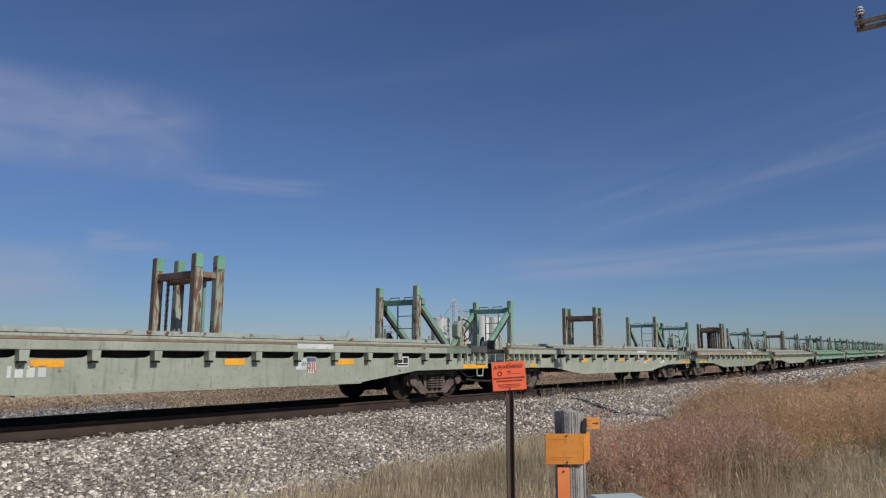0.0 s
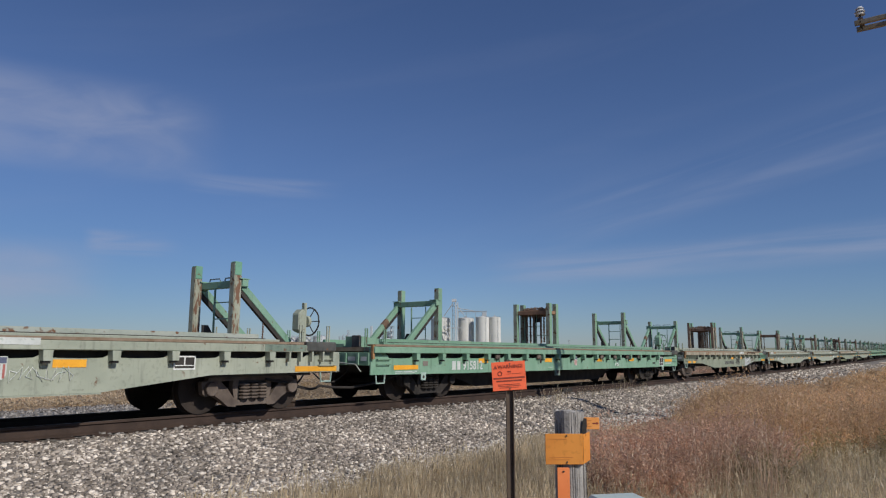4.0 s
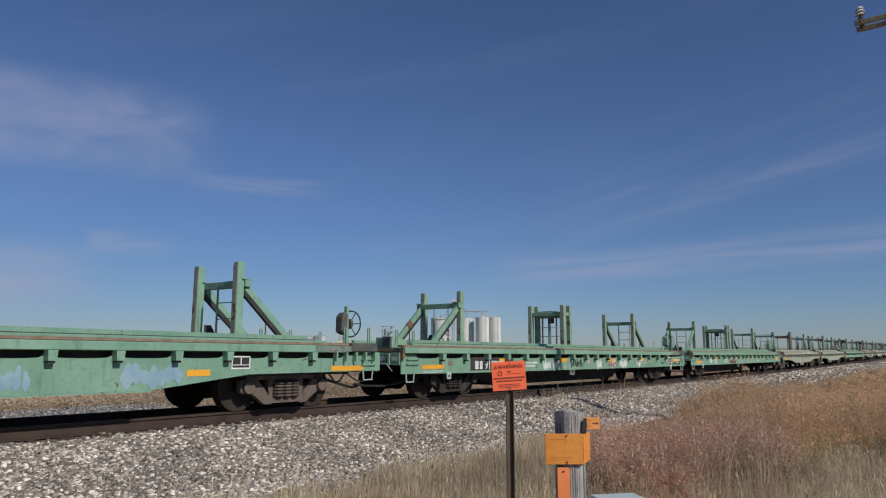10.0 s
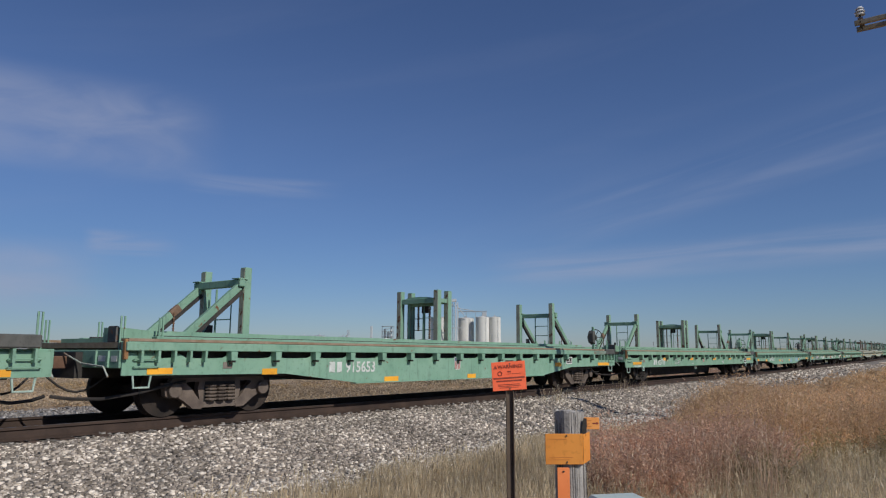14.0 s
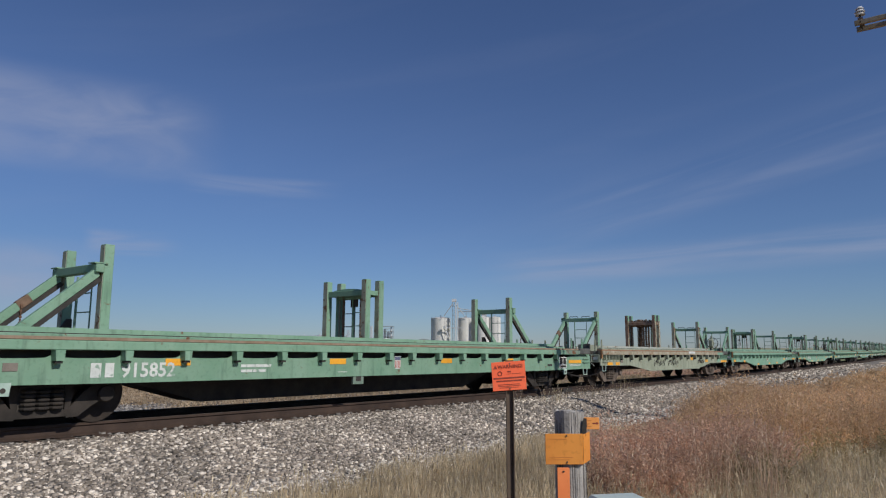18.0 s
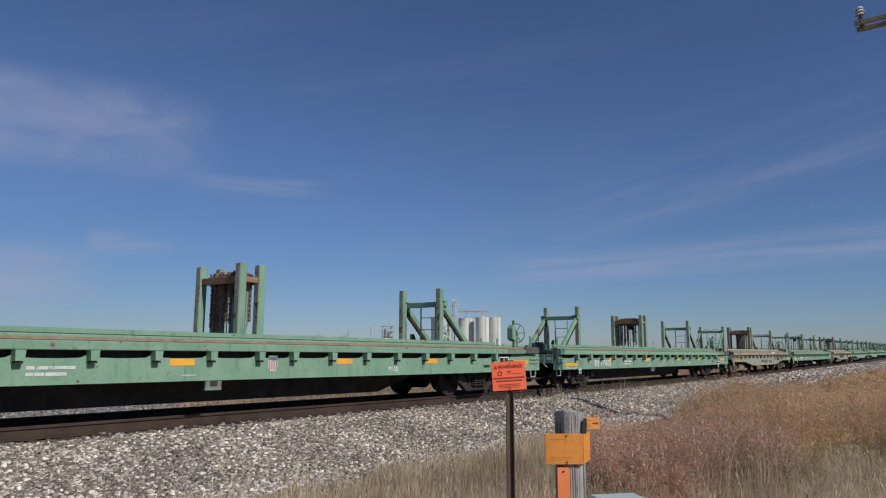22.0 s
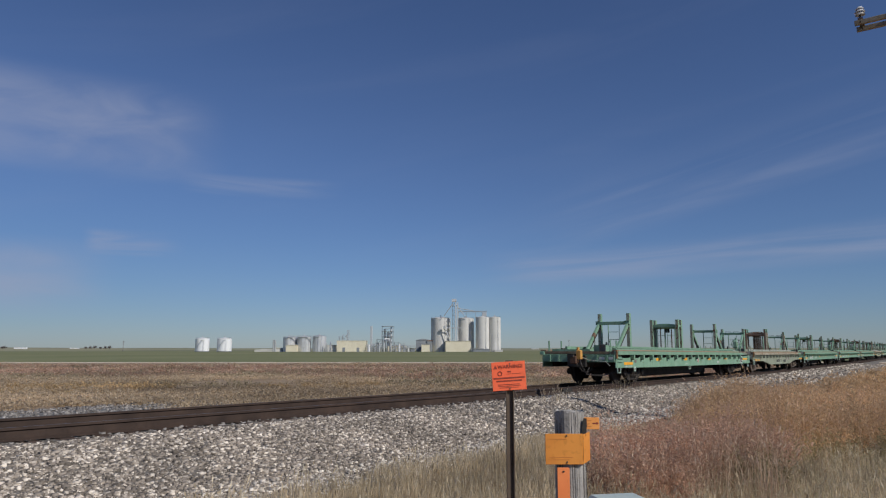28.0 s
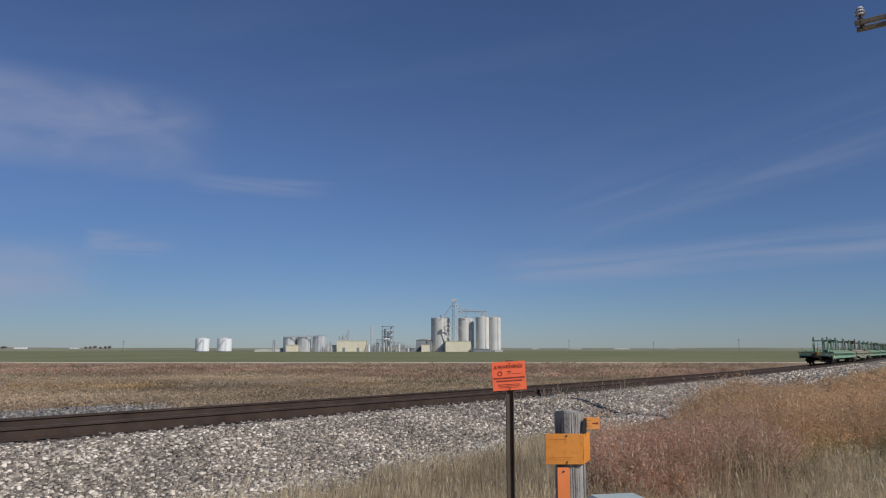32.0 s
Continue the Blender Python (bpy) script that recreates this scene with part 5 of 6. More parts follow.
def drifts(x, y, p=0.0):
    """Long uneven drifts of growth lying along the railway, about -1 to 1."""
    return 0.5 * np.sin(x * 0.11 + y * 0.21 + p) + 0.35 * np.sin(x * 0.27 - y * 0.4 + 2 * p) + 0.25 * np.sin(x * 0.7 + y * 0.9 + 3 * p)


def ahead(count, d0, d1, keep, seed):
    """Places beyond the track between two distances ahead of the camera."""
    g = np.random.default_rng(seed)
    d = g.uniform(d0, d1, count)
    w = g.uniform(-0.72, 0.66, count) * d
    x, y = d * math.cos(TURN) + w * math.sin(TURN), d * math.sin(TURN) - w * math.cos(TURN)
    ok = (y > 15.8 + 0.0001 * x * x) & ~stony(x, y) & keep(x, y)
    return np.stack([x, y], -1)[ok]


sp = ahead(2300, 46, 80, lambda x, y: drifts(x, y) > -0.5, 31)
scrub("far_weeds", sp, 0.22, 1.1, 12, 5, 0.08, PINK_WEED, 31, "red-brown weeds in the waste strip before the field")
sp = ahead(1900, 60, 86, lambda x, y: drifts(x, y, 1.7) > -0.2, 30)
scrub("far_weeds", sp, 0.16, 1.2, 10, 5, 0.08, FAR_STRAW, 30, "bleached weeds in the waste strip before the field")
sp = ahead(2200, 34, 62, lambda x, y: drifts(x, y, 1.0) > 0.15, 32)
scrub("far_weeds", sp, 0.24, 0.9, 10, 4, 0.07, DULL_WEED, 32, "grey-olive weeds across the track")
sp = ahead(4600, 20, 50, lambda x, y: drifts(x, y, 2.3) > -0.3, 33)
scrub("far_weeds", sp, 0.22, 0.8, 13, 5, 0.05, FAR_STRAW, 33, "bleached clumps of dry weeds across the track")
sp = ahead(1300, 19, 34, lambda x, y: drifts(x * 1.5, y, 4.0) > 0.34, 34)
scrub("far_weeds", sp, 0.32, 0.6, 18, 7, 0.045, GOLD_WEED, 34, "golden clumps of dead weeds beyond the gravel")
sp = ahead(2200, 18, 34, lambda x, y: x > -100, 37)
scrub("far_weeds", sp, 0.12, 0.6, 10, 4, 0.05, FAR_STRAW, 37, "low bleached weeds beyond the gravel")
sp = spread(500, 30, 150, 17, 60, lambda x, y: across(x, y) & (drifts(x, y, 5.0) > 0.35) & (depth_of(x, y) < 78), 35)
scrub("far_weeds", sp, 0.55, 1.1, 14, 6, 0.09, PINK_WEED, 35, "red-brown bushes along the far side of the railway")
sp = spread(900, 40, 150, 17, 60, lambda x, y: across(x, y) & (drifts(x, y, 0.6) > -0.3) & (depth_of(x, y) < 78), 36)
scrub("far_weeds", sp, 0.45, 1.1, 12, 5, 0.1, FAR_STRAW, 36, "dry straw-coloured weeds along the far side of the railway")
sp = spread(26, 15.5, 23, 8.3, 9.5, lambda x, y: x > 0, 12)
tufts("trackside_weeds", sp, 0.48, 7, 0.1, 0.003, STRAW, 12, "thin weeds growing in the ballast", 0.5, 0.3, z=0.45)
sp = spread(16, 2.2, 4.2, 7.4, 8.1, lambda x, y: x > 0, 14)
tufts("trackside_weeds", sp, 0.22, 12, 0.09, 0.003, AMBER, 14, "small dry tufts among the stones", 0.9, z=0.1)
# ---- signs and posts on the verge ----
SIGN_ORANGE = mat("fluorescent red-orange sign", (0.93, 0.15, 0.065), (0.97, 0.19, 0.08), rough=0.5, bump=0.03, scale=2)
SIGN_AMBER = mat("sun-bleached amber plastic", (0.62, 0.225, 0.04), (0.76, 0.31, 0.06), rough=0.55, streak=0.3, bump=0.03, scale=3)
STEEL_POST = mat("brown steel channel", (0.11, 0.08, 0.06), (0.17, 0.13, 0.1), rough=0.75, metal=0.4)
GREY_WOOD = mat("silvered cedar", (0.27, 0.25, 0.23), (0.42, 0.4, 0.37), rough=0.95, scale=6, bump=0.5, streak=0.8)
DARK_INK = mat("dark ink", (0.22, 0.045, 0.03), (0.28, 0.06, 0.04), rough=0.7, bump=0.0)
PEDESTAL = mat("pale blue-grey plastic", (0.44, 0.53, 0.5), (0.52, 0.6, 0.57), rough=0.5)
VIEW = math.degrees(TURN) - 90    # turned to face back along the camera's aim


def spot(depth, side):
    """A place on the plan by its distance ahead of the camera and to the right of its aim."""
    return Vector((depth * math.cos(TURN) + side * math.sin(TURN), depth * math.sin(TURN) - side * math.cos(TURN), 0))


p = spot(6.4, 0.595)
warning = tagged(new("warning_sign"), "red-orange warning sign on a brown steel post", "sign")
warning.matrix_world = pose(p.x, p.y, 0, 0, 0, VIEW + 4)
bm = box(-0.034, 0.034, 0.0, 0.006, -0.3, 1.70)
for x in (-0.034, 0.028):
    box(x, x + 0.006, -0.03, 0.0, -0.3, 1.70, bm)
part("channel_post", bm, STEEL_POST, warning, "perforated brown steel channel post")
board = part("board", box(-0.152, 0.152, -0.040, -0.036, 1.425, 1.678), SIGN_ORANGE, warning, "red-orange board with dark print", bevel=0.0015)
board.matrix_local = pose(0.088, 0, 0.014, 0, -3.6, 0)
lettering("WARNING!", 0.044, -0.096, -0.042, 1.62, DARK_INK, board, "dark heading", name="heading")
part("symbol", plate([(-0.135, 1.618), (-0.1, 1.618), (-0.1175, 1.652)], -0.0425, -0.0405), DARK_INK, board)
part("symbol", ring((-0.08, -0.041, 1.575), (0, 1, 0), 0.018, 0.004, 14), DARK_INK, board)
for z, x0, x1, h in ((1.583, -0.01, 0.02, 0.012), (1.568, -0.02, 0.10, 0.003), (1.528, -0.14, 0.14, 0.013), (1.503, -0.115, 0.115, 0.012), (1.475, -0.1, 0.09, 0.005), (1.462, -0.1, 0.1, 0.004), (1.448, -0.09, 0.08, 0.004)):
    part("print_line", box(x0, x1, -0.0425, -0.0405, z, z + h), DARK_INK, board)
for z in (1.66, 1.44):
    part("bolt", rod((-0.002, -0.045, z + 0.01), (-0.002, -0.036, z + 0.01), 0.007, 8), STEEL_POST, warning)

p = spot(5.0, 0.895)
TAG_AMBER = mat("faded amber tag", (0.74, 0.29, 0.07), (0.84, 0.36, 0.1), rough=0.55, bump=0.03, scale=5)
FADED_INK = mat("faded red-brown print", (0.5, 0.16, 0.04), (0.6, 0.22, 0.05), rough=0.7, bump=0.0)
STRIP_ORANGE = mat("faded orange plastic strip", (0.8, 0.22, 0.07), (0.88, 0.27, 0.09), rough=0.55, bump=0.03, scale=4)
marker = tagged(new("marker_post"), "weathered grey wooden post with amber marker plates", "post")
marker.matrix_world = pose(p.x, p.y, 0, 0, 0, VIEW)
bm = bmesh.new()
bmesh.ops.create_cone(bm, cap_ends=True, segments=72, radius1=0.116, radius2=0.102, depth=1.67, matrix=Matrix.Translation((-0.015, 0, 0.535)))
rnd = random.Random(3)
ripple = [rnd.uniform(-0.016, 0.016) + (-0.05 if rnd.random() < 0.16 else 0) for i in range(72)]
for vert in bm.verts:
    k = 1 + ripple[int((math.atan2(vert.co.y, vert.co.x + 0.015) / math.tau) * 72) % 72]
    vert.co.x = (vert.co.x + 0.015) * k - 0.015
    vert.co.y *= k
    if vert.co.z > 1.3:
        vert.co.z += rnd.uniform(-0.012, 0.012)
part("wood_post", bm, GREY_WOOD, marker, "split and silvered wooden post")
for i in range(18):
    a = -2.9 + 0.16 * i + rnd.uniform(-0.05, 0.05)
    z0, z1 = 0.3 + 0.6 * rnd.random(), 1.0 + 0.36 * rnd.random()
    part("crack", bar((0.107 * math.cos(a) - 0.015, 0.107 * math.sin(a), z0), (0.1025 * math.cos(a + 0.015) - 0.015, 0.1025 * math.sin(a + 0.015), z1), 0.0018, 0.004), BLACK, marker, "dark drying crack")
plate_front = part("marker_plate", box(-0.205, 0.05, -0.128, -0.122, 1.03, 1.232), SIGN_AMBER, marker, "amber plate bent round the post", bevel=0.002)
for z, x1 in ((1.195, -0.06), (1.075, -0.02), (1.06, -0.04)):
    part("print_line", box(-0.18, x1, -0.1295, -0.1282, z, z + 0.003), FADED_INK, plate_front)
bm = bmesh.new()
low = [bm.verts.new(c) for c in ((0.052, -0.128, 1.035), (0.057, -0.122, 1.035), (0.112, -0.05, 1.05), (0.107, -0.05, 1.05))]
high = [bm.verts.new(c) for c in ((0.052, -0.128, 1.228), (0.057, -0.122, 1.228), (0.112, -0.05, 1.235), (0.107, -0.05, 1.235))]
for a, b in ((0, 1), (1, 2), (2, 3), (3, 0)):
    bm.faces.new((low[a], low[b], high[b], high[a]))
bm.faces.new(low[::-1])
bm.faces.new(high)
part("marker_flap", bm, SIGN_AMBER, marker, "bent side of the marker plate")
part("nail", rod((-0.06, -0.134, 1.218), (-0.06, -0.126, 1.218), 0.006, 8), BLACK, marker)
part("nail", rod((-0.06, -0.134, 1.045), (-0.06, -0.126, 1.045), 0.006, 8), BLACK, marker)
part("lower_strip", box(-0.128, -0.045, -0.125, -0.119, 0.55, 1.01), STRIP_ORANGE, marker, "orange strip nailed to the post", bevel=0.002)
part("nail", rod((-0.085, -0.131, 0.985), (-0.085, -0.122, 0.985), 0.006, 8), BLACK, marker)
tag = part("arrow_tag", box(0.13, 0.255, -0.02, -0.015, 1.265, 1.345), TAG_AMBER, marker, "small amber tag with an arrow", bevel=0.002)
for z, x1 in ((1.322, 0.2), (1.3, 0.19), (1.282, 0.2)):
    part("print_line", box(0.15, x1, -0.023, -0.021, z, z + 0.004), FADED_INK, tag)
tag.location = (-0.068, 0, -0.016)
part("arrow", plate([(0.208, 1.302), (0.236, 1.302), (0.236, 1.295), (0.252, 1.3055), (0.236, 1.316), (0.236, 1.309), (0.208, 1.309)], -0.023, -0.021), DARK_INK, tag)
part("tag_bracket", plate([(0.05, 1.18), (0.075, 1.21), (0.085, 1.28), (0.085, 1.33), (0.065, 1.33), (0.05, 1.27)], -0.1, -0.085), BLACK, marker, "black strap holding the tag")

p = spot(4.45, 1.085)
pedestal = tagged(new("cable_pedestal"), "pale grey plastic cable pedestal in the grass", "pedestal")
pedestal.matrix_world = pose(p.x, p.y, 0, 0, 0, VIEW + 12)
part("housing", box(-0.155, 0.135, -0.11, 0.11, 0.0, 0.85), PEDESTAL, pedestal, bevel=0.015)
part("cap", box(-0.17, 0.15, -0.125, 0.125, 0.852, 0.905), PEDESTAL, pedestal, bevel=0.02)

# utility pole beside the camera, whose crossarm reaches into view
CERAMIC = mat("glazed porcelain", (0.55, 0.56, 0.57), (0.68, 0.69, 0.7), rough=0.15, bump=0.0)
POLE_WOOD = mat("tan pole timber", (0.25, 0.21, 0.15), (0.36, 0.3, 0.22), rough=0.9, scale=3, streak=0.4)
# far poles: timber greyed in its colour for the haze of distance
HAZED = mat("haze-greyed pole timber", (0.2, 0.19, 0.19), (0.26, 0.25, 0.25), rough=0.9)


def crossarm_pole(x, y, top, reach, name, label):
    pole = tagged(new(name), label, "utility pole")
    pole.location = (x, y, 0)
    part("pole", rod((0, 0, -1), (0, 0, top + 0.5), 0.16, 14, None, 0.12), POLE_WOOD, pole)
    for dx in (-0.2, 0.2):
        part("crossarm", box(dx - 0.045, dx + 0.045, -reach, reach, top - 0.1, top), POLE_WOOD, pole, "tan timber crossarm", bevel=0.006)
    for y1 in (reach - 0.12, reach - 1.0, -reach + 1.0, -reach + 0.12):
        block = part("pin_block", box(-0.24, 0.24, y1 - 0.05, y1 + 0.05, top + 0.0, top + 0.05), TIE, pole)
        for dx in (-0.2,):
            part("pin", rod((dx, y1, top + 0.05), (dx, y1, top + 0.14), 0.02, 8), BLACK, block)
            for j, (z, r) in enumerate(((0.12, 0.105), (0.19, 0.11), (0.26, 0.09))):
                part("insulator", rod((dx, y1, top + z), (dx, y1, top + z + 0.055), r, 18, None, r * 0.55), CERAMIC, block, "white porcelain insulator skirt")
        part("bolt", rod((-0.3, y1, top - 0.06), (0.3, y1, top - 0.06), 0.014, 6), BLACK, block)
    return pole


crossarm_pole(17.9, 0.2, 9.19, 1.25, "utility_pole", "wooden utility pole with a double crossarm and porcelain insulators")

# ---- the plant on the horizon ----
CONCRETE = mat("pale silo concrete", (0.6, 0.59, 0.56), (0.7, 0.69, 0.66), rough=0.95, scale=0.12, streak=0.3, bump=0.1)
CREAM_SHEET = mat("cream sheet metal", (0.72, 0.66, 0.5), (0.8, 0.74, 0.58), rough=0.6, scale=0.2)
GREY_SHEET = mat("grey sheet roof", (0.2, 0.22, 0.24), (0.28, 0.3, 0.32), rough=0.6, scale=0.2)
STAINLESS = mat("brushed stainless steel", (0.55, 0.56, 0.57), (0.66, 0.67, 0.68), rough=0.4, metal=0.25, scale=0.3, bump=0.02)
TANK_WHITE = mat("white tank paint", (0.78, 0.79, 0.8), (0.84, 0.85, 0.86), rough=0.5, scale=0.2, bump=0.02)
PIPE = mat("grey pipework", (0.38, 0.4, 0.42), (0.5, 0.52, 0.54), rough=0.6, metal=0.3)
FAR = 620.0
UNIT = 0.4945     # one step of the plan below, in metres at that distance


def yard(u, d=0.0):
    """A place in the plant: u steps to the right of the camera's aim, d metres behind the front row."""
    return spot(FAR + d, u * UNIT * (FAR + d) / FAR)


def at_yard(name, label, category, u, d=0.0):
    ob = tagged(new(name), label, category)
    q = yard(u, d)
    ob.matrix_world = pose(q.x, q.y, float(np.interp(q.length, [r for r, z in RISE], [max(z, 0) for r, z in RISE])) - 0.1 if q.length > 1000 else 0, 0, 0, math.degrees(TURN) - 90)
    return ob


def silo(u, width, height, d=0.0, material=None, name="grain_silo", label="tall pale concrete grain silo", category="silo"):
    ob = at_yard(name, label, category, u, d)
    r, h = width * UNIT / 2, height * UNIT
    material = material or CONCRETE
    part("body", rod((0, 0, -1), (0, 0, h), r, 40), material, ob)
    part("roof", rod((0, 0, h), (0, 0, h + r * 0.16), r * 1.01, 40, None, r * 0.12), material, ob)
    bm = bmesh.new()
    for k in range(1, 6):
        ring((0, 0, h * k / 6), (0, 0, 1), r + 0.03, 0.06, 40, bm)
    part("hoops", bm, material, ob)
    bm = bmesh.new()
    ring((0, 0, h + 1.0), (0, 0, 1), r * 0.97, 0.05, 24, bm)
    for i in range(12):
        a = i * math.pi / 6
        rod((r * 0.97 * math.cos(a), r * 0.97 * math.sin(a), h), (r * 0.97 * math.cos(a), r * 0.97 * math.sin(a), h + 1.0), 0.05, 4, bm)
    part("roof_rail", bm, PIPE, ob, "thin roof handrail")
    bm = bmesh.new()
    for dx in (-0.4, 0.4):
        rod((r * 0.45 + dx, -r * 0.9 - 0.35, 0), (r * 0.45 + dx, -r * 0.9 - 0.35, h + 1.0), 0.07, 4, bm)
    for k in range(int(h / 1.2)):
        rod((r * 0.45 - 0.4, -r * 0.9 - 0.35, 1.2 * k), (r * 0.45 + 0.4, -r * 0.9 - 0.35, 1.2 * k), 0.05, 4, bm)
    part("ladder", bm, PIPE, ob, "caged ladder up the wall")
    part("roof_vent", rod((0, 0, h + r * 0.1), (0, 0, h + r * 0.16 + 1.2), 0.5, 10), PIPE, ob)
    if material is TANK_WHITE:
        part("base_ring", ring((0, 0, 0.35), (0, 0, 1), r + 0.12, 0.35, 40), GREY_SHEET, ob, "dark band round the foot")
        bm = bmesh.new()
        for k in range(int(h / 0.6)):
            a = -2.6 + 1.5 * k * 0.6 / h
            box(r * math.cos(a) - 0.5, r * math.cos(a) + 0.5, r * math.sin(a) - 0.75, r * math.sin(a) - 0.05, 0.6 * k, 0.6 * k + 0.1, bm)
        part("stair", bm, PIPE, ob, "thin stair winding up the tank")
    return ob


silo(-4, 35, 59.5, 8)
silo(40, 30, 59.5, 10)
silo(70, 24, 60.5, 0)
silo(92, 21, 60.5, 2)
for u, w in ((-426, 24), (-387, 25)):
    silo(u, w, 23, 0, TANK_WHITE, "storage_tank", "round white storage tank", "tank")
for u, w, h in ((-272, 22, 25), (-246, 24, 26), (-219, 24, 27), (-262, 20, 24)):
    silo(u, w, h, 6 if u == -262 else 0, STAINLESS, "steel_tank", "round stainless steel process tank", "tank")


def shed(u0, u1, h, depth, wall, roof, label, d=0.0, slope=0.08, doors=0):
    ob = at_yard("plant_building", label, "building", (u0 + u1) / 2, d)
    w, h = (u1 - u0) * UNIT / 2, h * UNIT
    part("wall", box(-w, w, 0, depth, -1, h), wall, ob)
    part("roof", plate([(-w - 0.2, h + 0.02), (w + 0.2, h + 0.02), (w + 0.2, h + 0.3), (0, h + 0.3 + slope * w), (-w - 0.2, h + 0.3)], -0.3, depth + 0.3), roof, ob)
    for i in range(doors):
        x = -w + (2 * w) * (i + 0.5) / doors
        part("door", box(x - 1.2, x + 1.2, -0.12, -0.02, 0, min(3.6, h * 0.6)), GREY_SHEET, ob, "grey roll-up door")
    return ob


shed(5, 49, 18, 14, CREAM_SHEET, CREAM_SHEET, "cream sheet-metal building before the silos", -14, 0.0)
shed(-188, -138, 19, 18, CREAM_SHEET, CREAM_SHEET, "long cream process building", -6, 0.0, 2)
shed(-205, -188, 11, 10, CONCRETE, CONCRETE, "low pale plant annex", -2)
shed(-278, -260, 11, 8, CREAM_SHEET, CREAM_SHEET, "small cream shed before the tanks", -12, 0.0)
shed(-298, -286, 6, 8, CONCRETE, CREAM_SHEET, "low pale shed beside the tanks", 0)
shed(-48, -22, 20, 16, GREY_SHEET, GREY_SHEET, "dark grey shed beside the silos", 4, 0.2)
shed(-38, -24, 12, 8, CREAM_SHEET, CREAM_SHEET, "small pale shed beside the silos", -6, 0.0)
shed(-98, -66, 10, 12, CREAM_SHEET, GREY_SHEET, "low cream building in the plant", -3)
shed(-66, -50, 5, 8, GREY_SHEET, GREY_SHEET, "low grey building in the plant", 0)
shed(50, 72, 5, 8, CONCRETE, GREY_SHEET, "low pale building at the foot of the silos", -16, 0.0)
shed(92, 106, 3, 6, CONCRETE, CONCRETE, "low pale wall by the silos", -10, 0.0)
shed(-334, -300, 3, 10, CONCRETE, CONCRETE, "low distant plant building", 20)


def lattice(u, width, height, d, label, levels, name="lattice_tower", z0=0.0, steel=None):
    steel = steel or PIPE
    ob = at_yard(name, label, "tower", u, d)
    w, h = width * UNIT / 2, height * UNIT
    for sx in (-1, 1):
        for sy in (-1, 1):
            part("leg", rod((sx * w, sy * w, z0), (sx * w, sy * w, h), 0.16, 6), steel, ob)
    for k in range(levels):
        za, zb = z0 + (h - z0) * k / levels, z0 + (h - z0) * (k + 1) / levels
        for sy in (-1, 1):
            part("brace", rod((-w, sy * w, za), (w, sy * w, zb), 0.09, 5), steel, ob)
            part("girt", rod((-w, sy * w, zb), (w, sy * w, zb), 0.12, 5), steel, ob)
        part("landing", box(-w - 0.4, w + 0.4, -w - 0.4, w + 0.4, zb - 0.1, zb), steel, ob)
    return ob


leg = lattice(20, 6, 88, -2, "tall bucket-elevator tower over the silos", 11, "elevator_tower", steel=GREY_SHEET)
for dx in (-0.9, 0.9):
    part("elevator_leg", box(dx + 1.7, dx + 2.6, -2.6, -1.7, 0, 43.0), STAINLESS, leg, "pale steel elevator casing")
part("head_house", box(-2, 2, -1.5, 1.5, 43.5, 46.0), STAINLESS, leg)
for p, q, r in (((-8.5, -2, 20.5), (-3.5, -2, 9.0), 0.45), ((1, -2, 42), (9, -2, 31), 0.35), ((-1, -2, 42), (-9, -2, 31), 0.35), ((2, -2, 38), (17, -2, 35.5), 0.3)):
    part("spout", rod(p, q, r, 8), PIPE, leg, "sloping grain spout")
part("walkway", box(-9.5, 7, -2.6, -1.8, 20.3, 20.9), PIPE, leg, "steel walkway across the tower")
part("hopper", box(-9.6, -7.8, -2.9, -1.2, 19.6, 22.2), PIPE, leg, "grey hopper box")
cat_walk = at_yard("conveyor_bridge", "conveyor bridge across the silo tops", "conveyor", 54, 4)
part("walkway", box(-13.5, 12, -0.6, 0.6, 34.9, 35.6), GREY_SHEET, cat_walk)
for x in (-12, -9, -3, 0, 5):
    part("truss_web", rod((x, -0.6, 34.0), (x + 1.6, -0.6, 36.4), 0.08, 5), PIPE, cat_walk)
part("lower_chord", rod((-13.5, -0.6, 34.0), (12, -0.6, 34.0), 0.12, 5), PIPE, cat_walk)
part("handrail", rod((-13.5, -0.6, 36.4), (12, -0.6, 36.4), 0.08, 5), PIPE, cat_walk)
for x in (-13, -6, 2, 8, 11.5):
    part("trestle", rod((x, 0, 29.5), (x, 0, 35.0), 0.15, 6), PIPE, cat_walk)
part("drive_house", box(8, 11.6, -1.6, 1.6, 30.6, 34.6), PIPE, cat_walk)
tower = lattice(-98, 20, 45, 4, "open steel process tower with columns and pipes", 5, "process_tower")
for x, r, z1 in ((-2.6, 0.9, 20), (0.4, 1.3, 17), (3.0, 0.7, 21.5)):
    part("column", rod((x, 0, 0), (x, 0, z1), r, 14), STAINLESS, tower, "steel distillation column")
part("vessel", rod((-2.5, -3, 11), (2.5, -3, 11), 1.3, 14), TANK_WHITE, tower, "white horizontal vessel")
for x in (-128, -126):
    stack = at_yard("vent_stack", "slender steel vent stack", "stack", x, 0)
    part("pipe", rod((0, 0, 0), (0, 0, 22.3), 0.45, 10), STAINLESS, stack)
for x, h in ((-300, 10.5), (-297, 10.0)):
    stack = at_yard("vent_stack", "slender grey steel vent column", "stack", x, 0)
    part("pipe", rod((0, 0, 0), (0, 0, h), 0.7, 10), PIPE, stack)
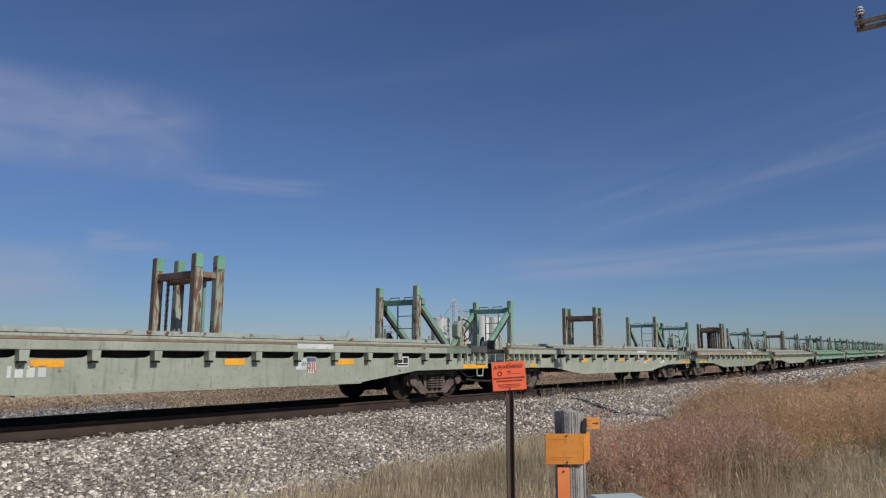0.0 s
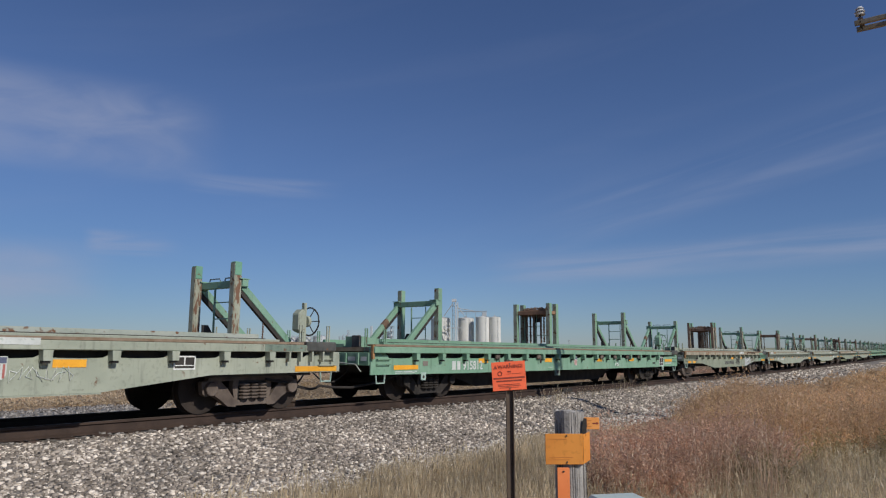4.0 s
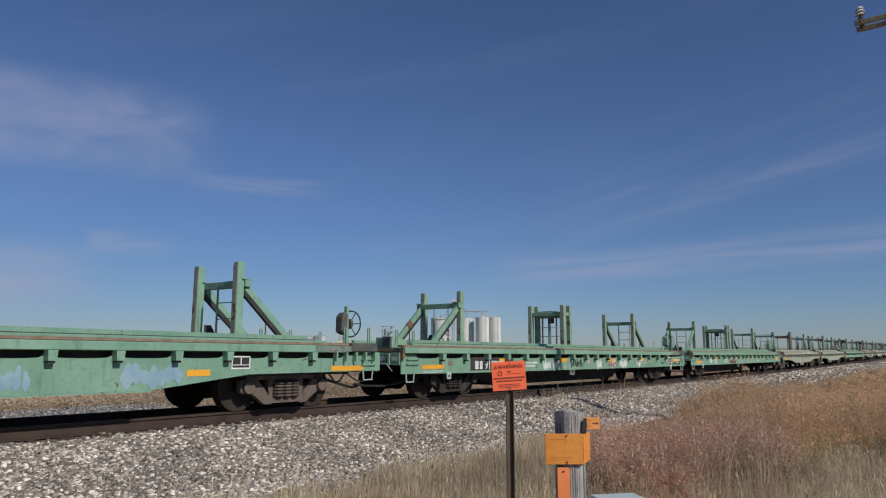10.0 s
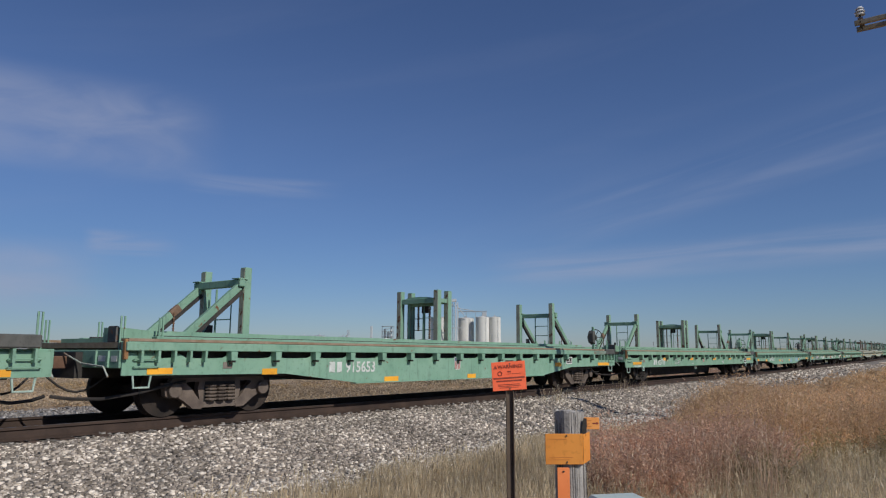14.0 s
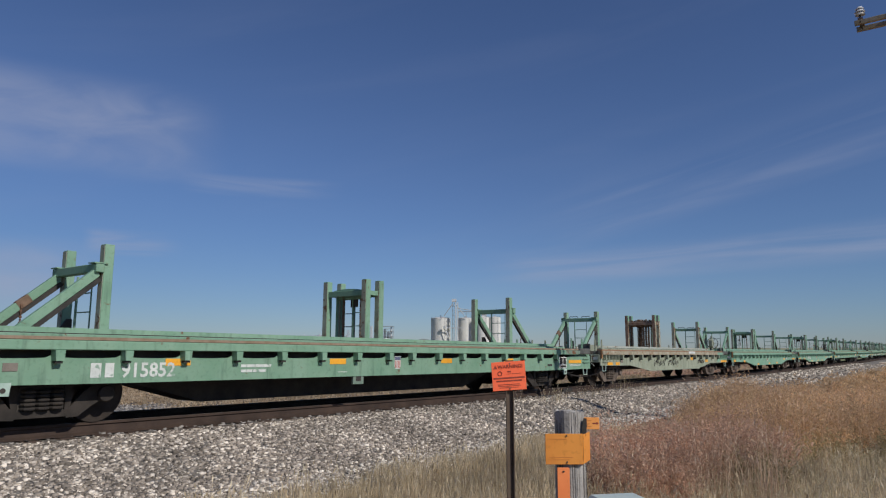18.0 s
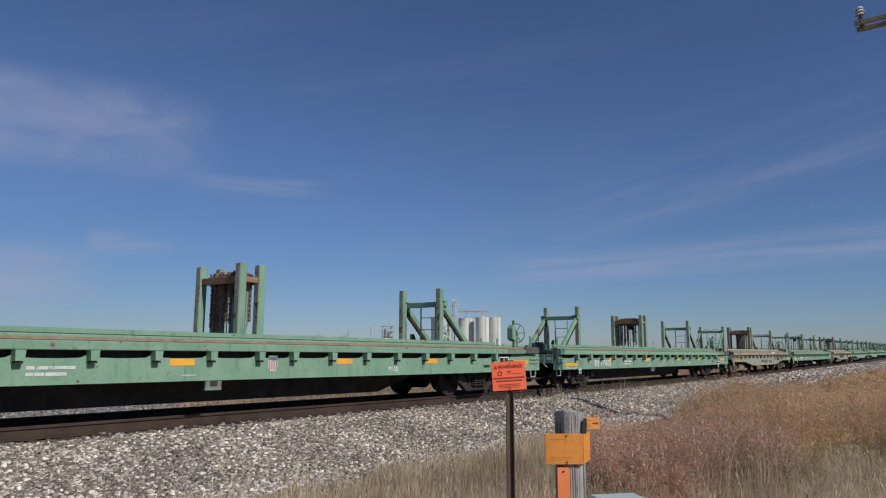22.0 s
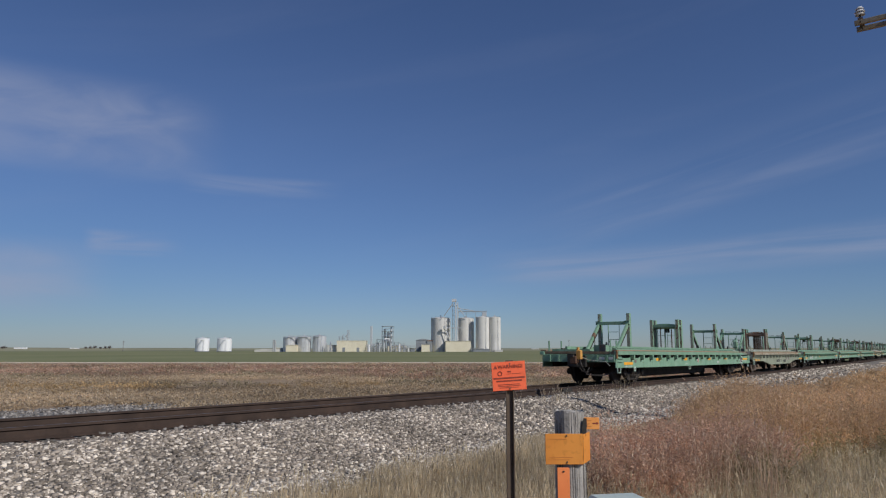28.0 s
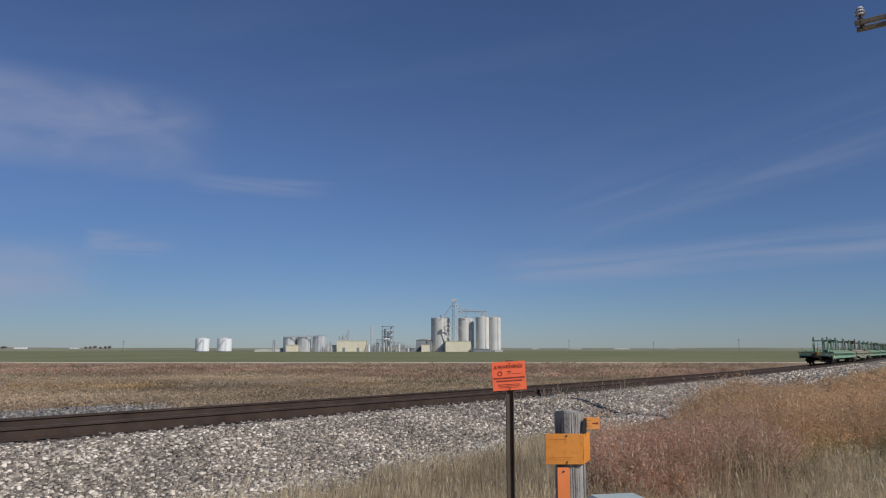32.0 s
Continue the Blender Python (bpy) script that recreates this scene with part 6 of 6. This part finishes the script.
for u, h, w in ((-181, 27, 6), (-174, 30, 7), (-168, 38, 3), (-112, 22, 10), (-82, 17, 8), (-118, 14, 12), (-72, 15, 6)):
    lattice(u, w, h, 10, "small pipe frame behind the plant buildings", 3, "service_tower")
for u0, u1, z in ((-136, -108, 6.0), (-88, -50, 5.0), (-84, -66, 3.6)):
    rack = at_yard("pipe_rack", "pipe rack between the plant buildings", "pipes", (u0 + u1) / 2, -4)
    w = (u1 - u0) * UNIT / 2
    for k in range(3):
        part("pipe", rod((-w, k * 0.7, z + 0.1 * k), (w, k * 0.7, z + 0.1 * k), 0.22, 8), PIPE, rack)
    for k in range(4):
        x = -w + 2 * w * k / 3
        part("support", box(x - 0.15, x + 0.15, 0.4, 0.9, 0, z), PIPE, rack)

shed(54, 82, 4.5, 5, GREY_SHEET, GREY_SHEET, "low dark conveyor housing at the foot of the silos", -20, 0.0)
shed(-28, -16, 19, 10, GREY_SHEET, RUST_EDGE, "brown-roofed shed beside the silos", 3, 0.1)
for u in (-262, -233):
    bridge = at_yard("tank_walkway", "steel walkway between the tank tops", "walkway", u, -6)
    part("walkway", box(-7, 7, -0.5, 0.5, 12.6, 12.9), PIPE, bridge)
    part("handrail", rod((-7, -0.5, 13.9), (7, -0.5, 13.9), 0.07, 5), PIPE, bridge)
    for x in (-6, 0, 6):
        part("support", rod((x, -0.5, 0), (x, -0.5, 13.9), 0.1, 5), PIPE, bridge)
rnd = random.Random(21)
for u in (-121, -113, -104, -93, -84, -77, -69, -61, -131, -199, -206):
    skid = at_yard("process_skid", "cluster of pipes and vessels between the buildings", "pipes", u, -8)
    h = rnd.uniform(3.5, 9)
    part("vessel", rod((0, 0, 0), (0, 0, h), rnd.uniform(0.5, 1.1), 12), rnd.choice((STAINLESS, TANK_WHITE, PIPE)), skid)
    bm = bmesh.new()
    for k in range(4):
        x, z = rnd.uniform(-3, 3), rnd.uniform(1.5, h + 1)
        tube([(x, -1, 0), (x, -1, z), (x + rnd.uniform(-3, 3), -1, z)], 0.16, 6, bm)
    part("pipes", bm, PIPE, skid)

# distant farm buildings, trees and poles on the skyline
for u0, u1, h, d in ((-770, -734, 5, 900), (-666, -646, 3.5, 900)):
    shed(u0, u1, h * 1.2, 20, TANK_WHITE, TANK_WHITE, "long white farm building on the skyline", d, 0.0)
for u0, u1, h in ((150, 178, 2.2), (205, 262, 2.0), (284, 350, 2.4), (395, 420, 1.6)):
    shed(u0, u1, h, 20, TANK_WHITE, TANK_WHITE, "low white farm sheds on the skyline", 900, 0.0)
TREE_DARK = mat("bare winter twigs", (0.07, 0.055, 0.05), (0.12, 0.1, 0.085), rough=1.0)


def far_tree(u, h, seed):
    tree = at_yard("tree", "bare dark tree on the skyline", "tree", u, 900)
    rnd = random.Random(seed)
    h = h * UNIT * 2.4
    part("trunk", rod((0, 0, -0.5), (0, 0, h * 0.5), 0.35, 7, None, 0.2), TREE_DARK, tree)
    bm = bmesh.new()
    for i in range(70):
        c = Vector((rnd.gauss(0, h * 0.35), rnd.gauss(0, h * 0.3), h * (0.3 + 0.7 * rnd.random())))
        rod((0, 0, h * 0.35), c, 0.1, 3, bm, 0.03)
        for k in range(3):
            rod(c, c + Vector((rnd.gauss(0, 1.2), rnd.gauss(0, 1.2), rnd.gauss(0.3, 0.8))), 0.25, 3, bm, 0.03)
    part("crown", bm, TREE_DARK, tree)


for i, u in enumerate((-632, -624, -616, -606, -598, -590, -780, -776)):
    far_tree(u, 3 + (i % 3), i)
for u, h in ((-566, 22), (223, 24), (373, 20), (524, 26)):
    pole = at_yard("distant_pole", "distant utility pole on the skyline", "utility pole", u, 100)
    part("pole", rod((0, 0, 0), (0, 0, h * UNIT), 0.22, 6), HAZED, pole)
    part("crossarm", box(-1.4, 1.4, -0.1, 0.1, h * UNIT - 1.2, h * UNIT - 0.95), HAZED, pole)


# ---- what moves ----
def motions():
    for place, car in zip(PLACES, CARS):
        walk(car, [(t, track_pose(place + travelled(t))) for t in range(33)])
    wheels = [o for o in scene.objects if o.name.split(".")[0] == "wheelset"]
    start = travelled(0)
    rows = [(f / FPS, Matrix.Rotation((travelled(f / FPS) - start) / WHEEL_R, 4, "Y")) for f in range(32 * FPS + 1)]
    walk(wheels[0], rows)
    turning = wheels[0].animation_data
    for o in wheels[1:]:
        o.rotation_mode = "QUATERNION"
        keys = o.animation_data_create()
        keys.action = turning.action
        keys.action_slot = turning.action_slot


motions()
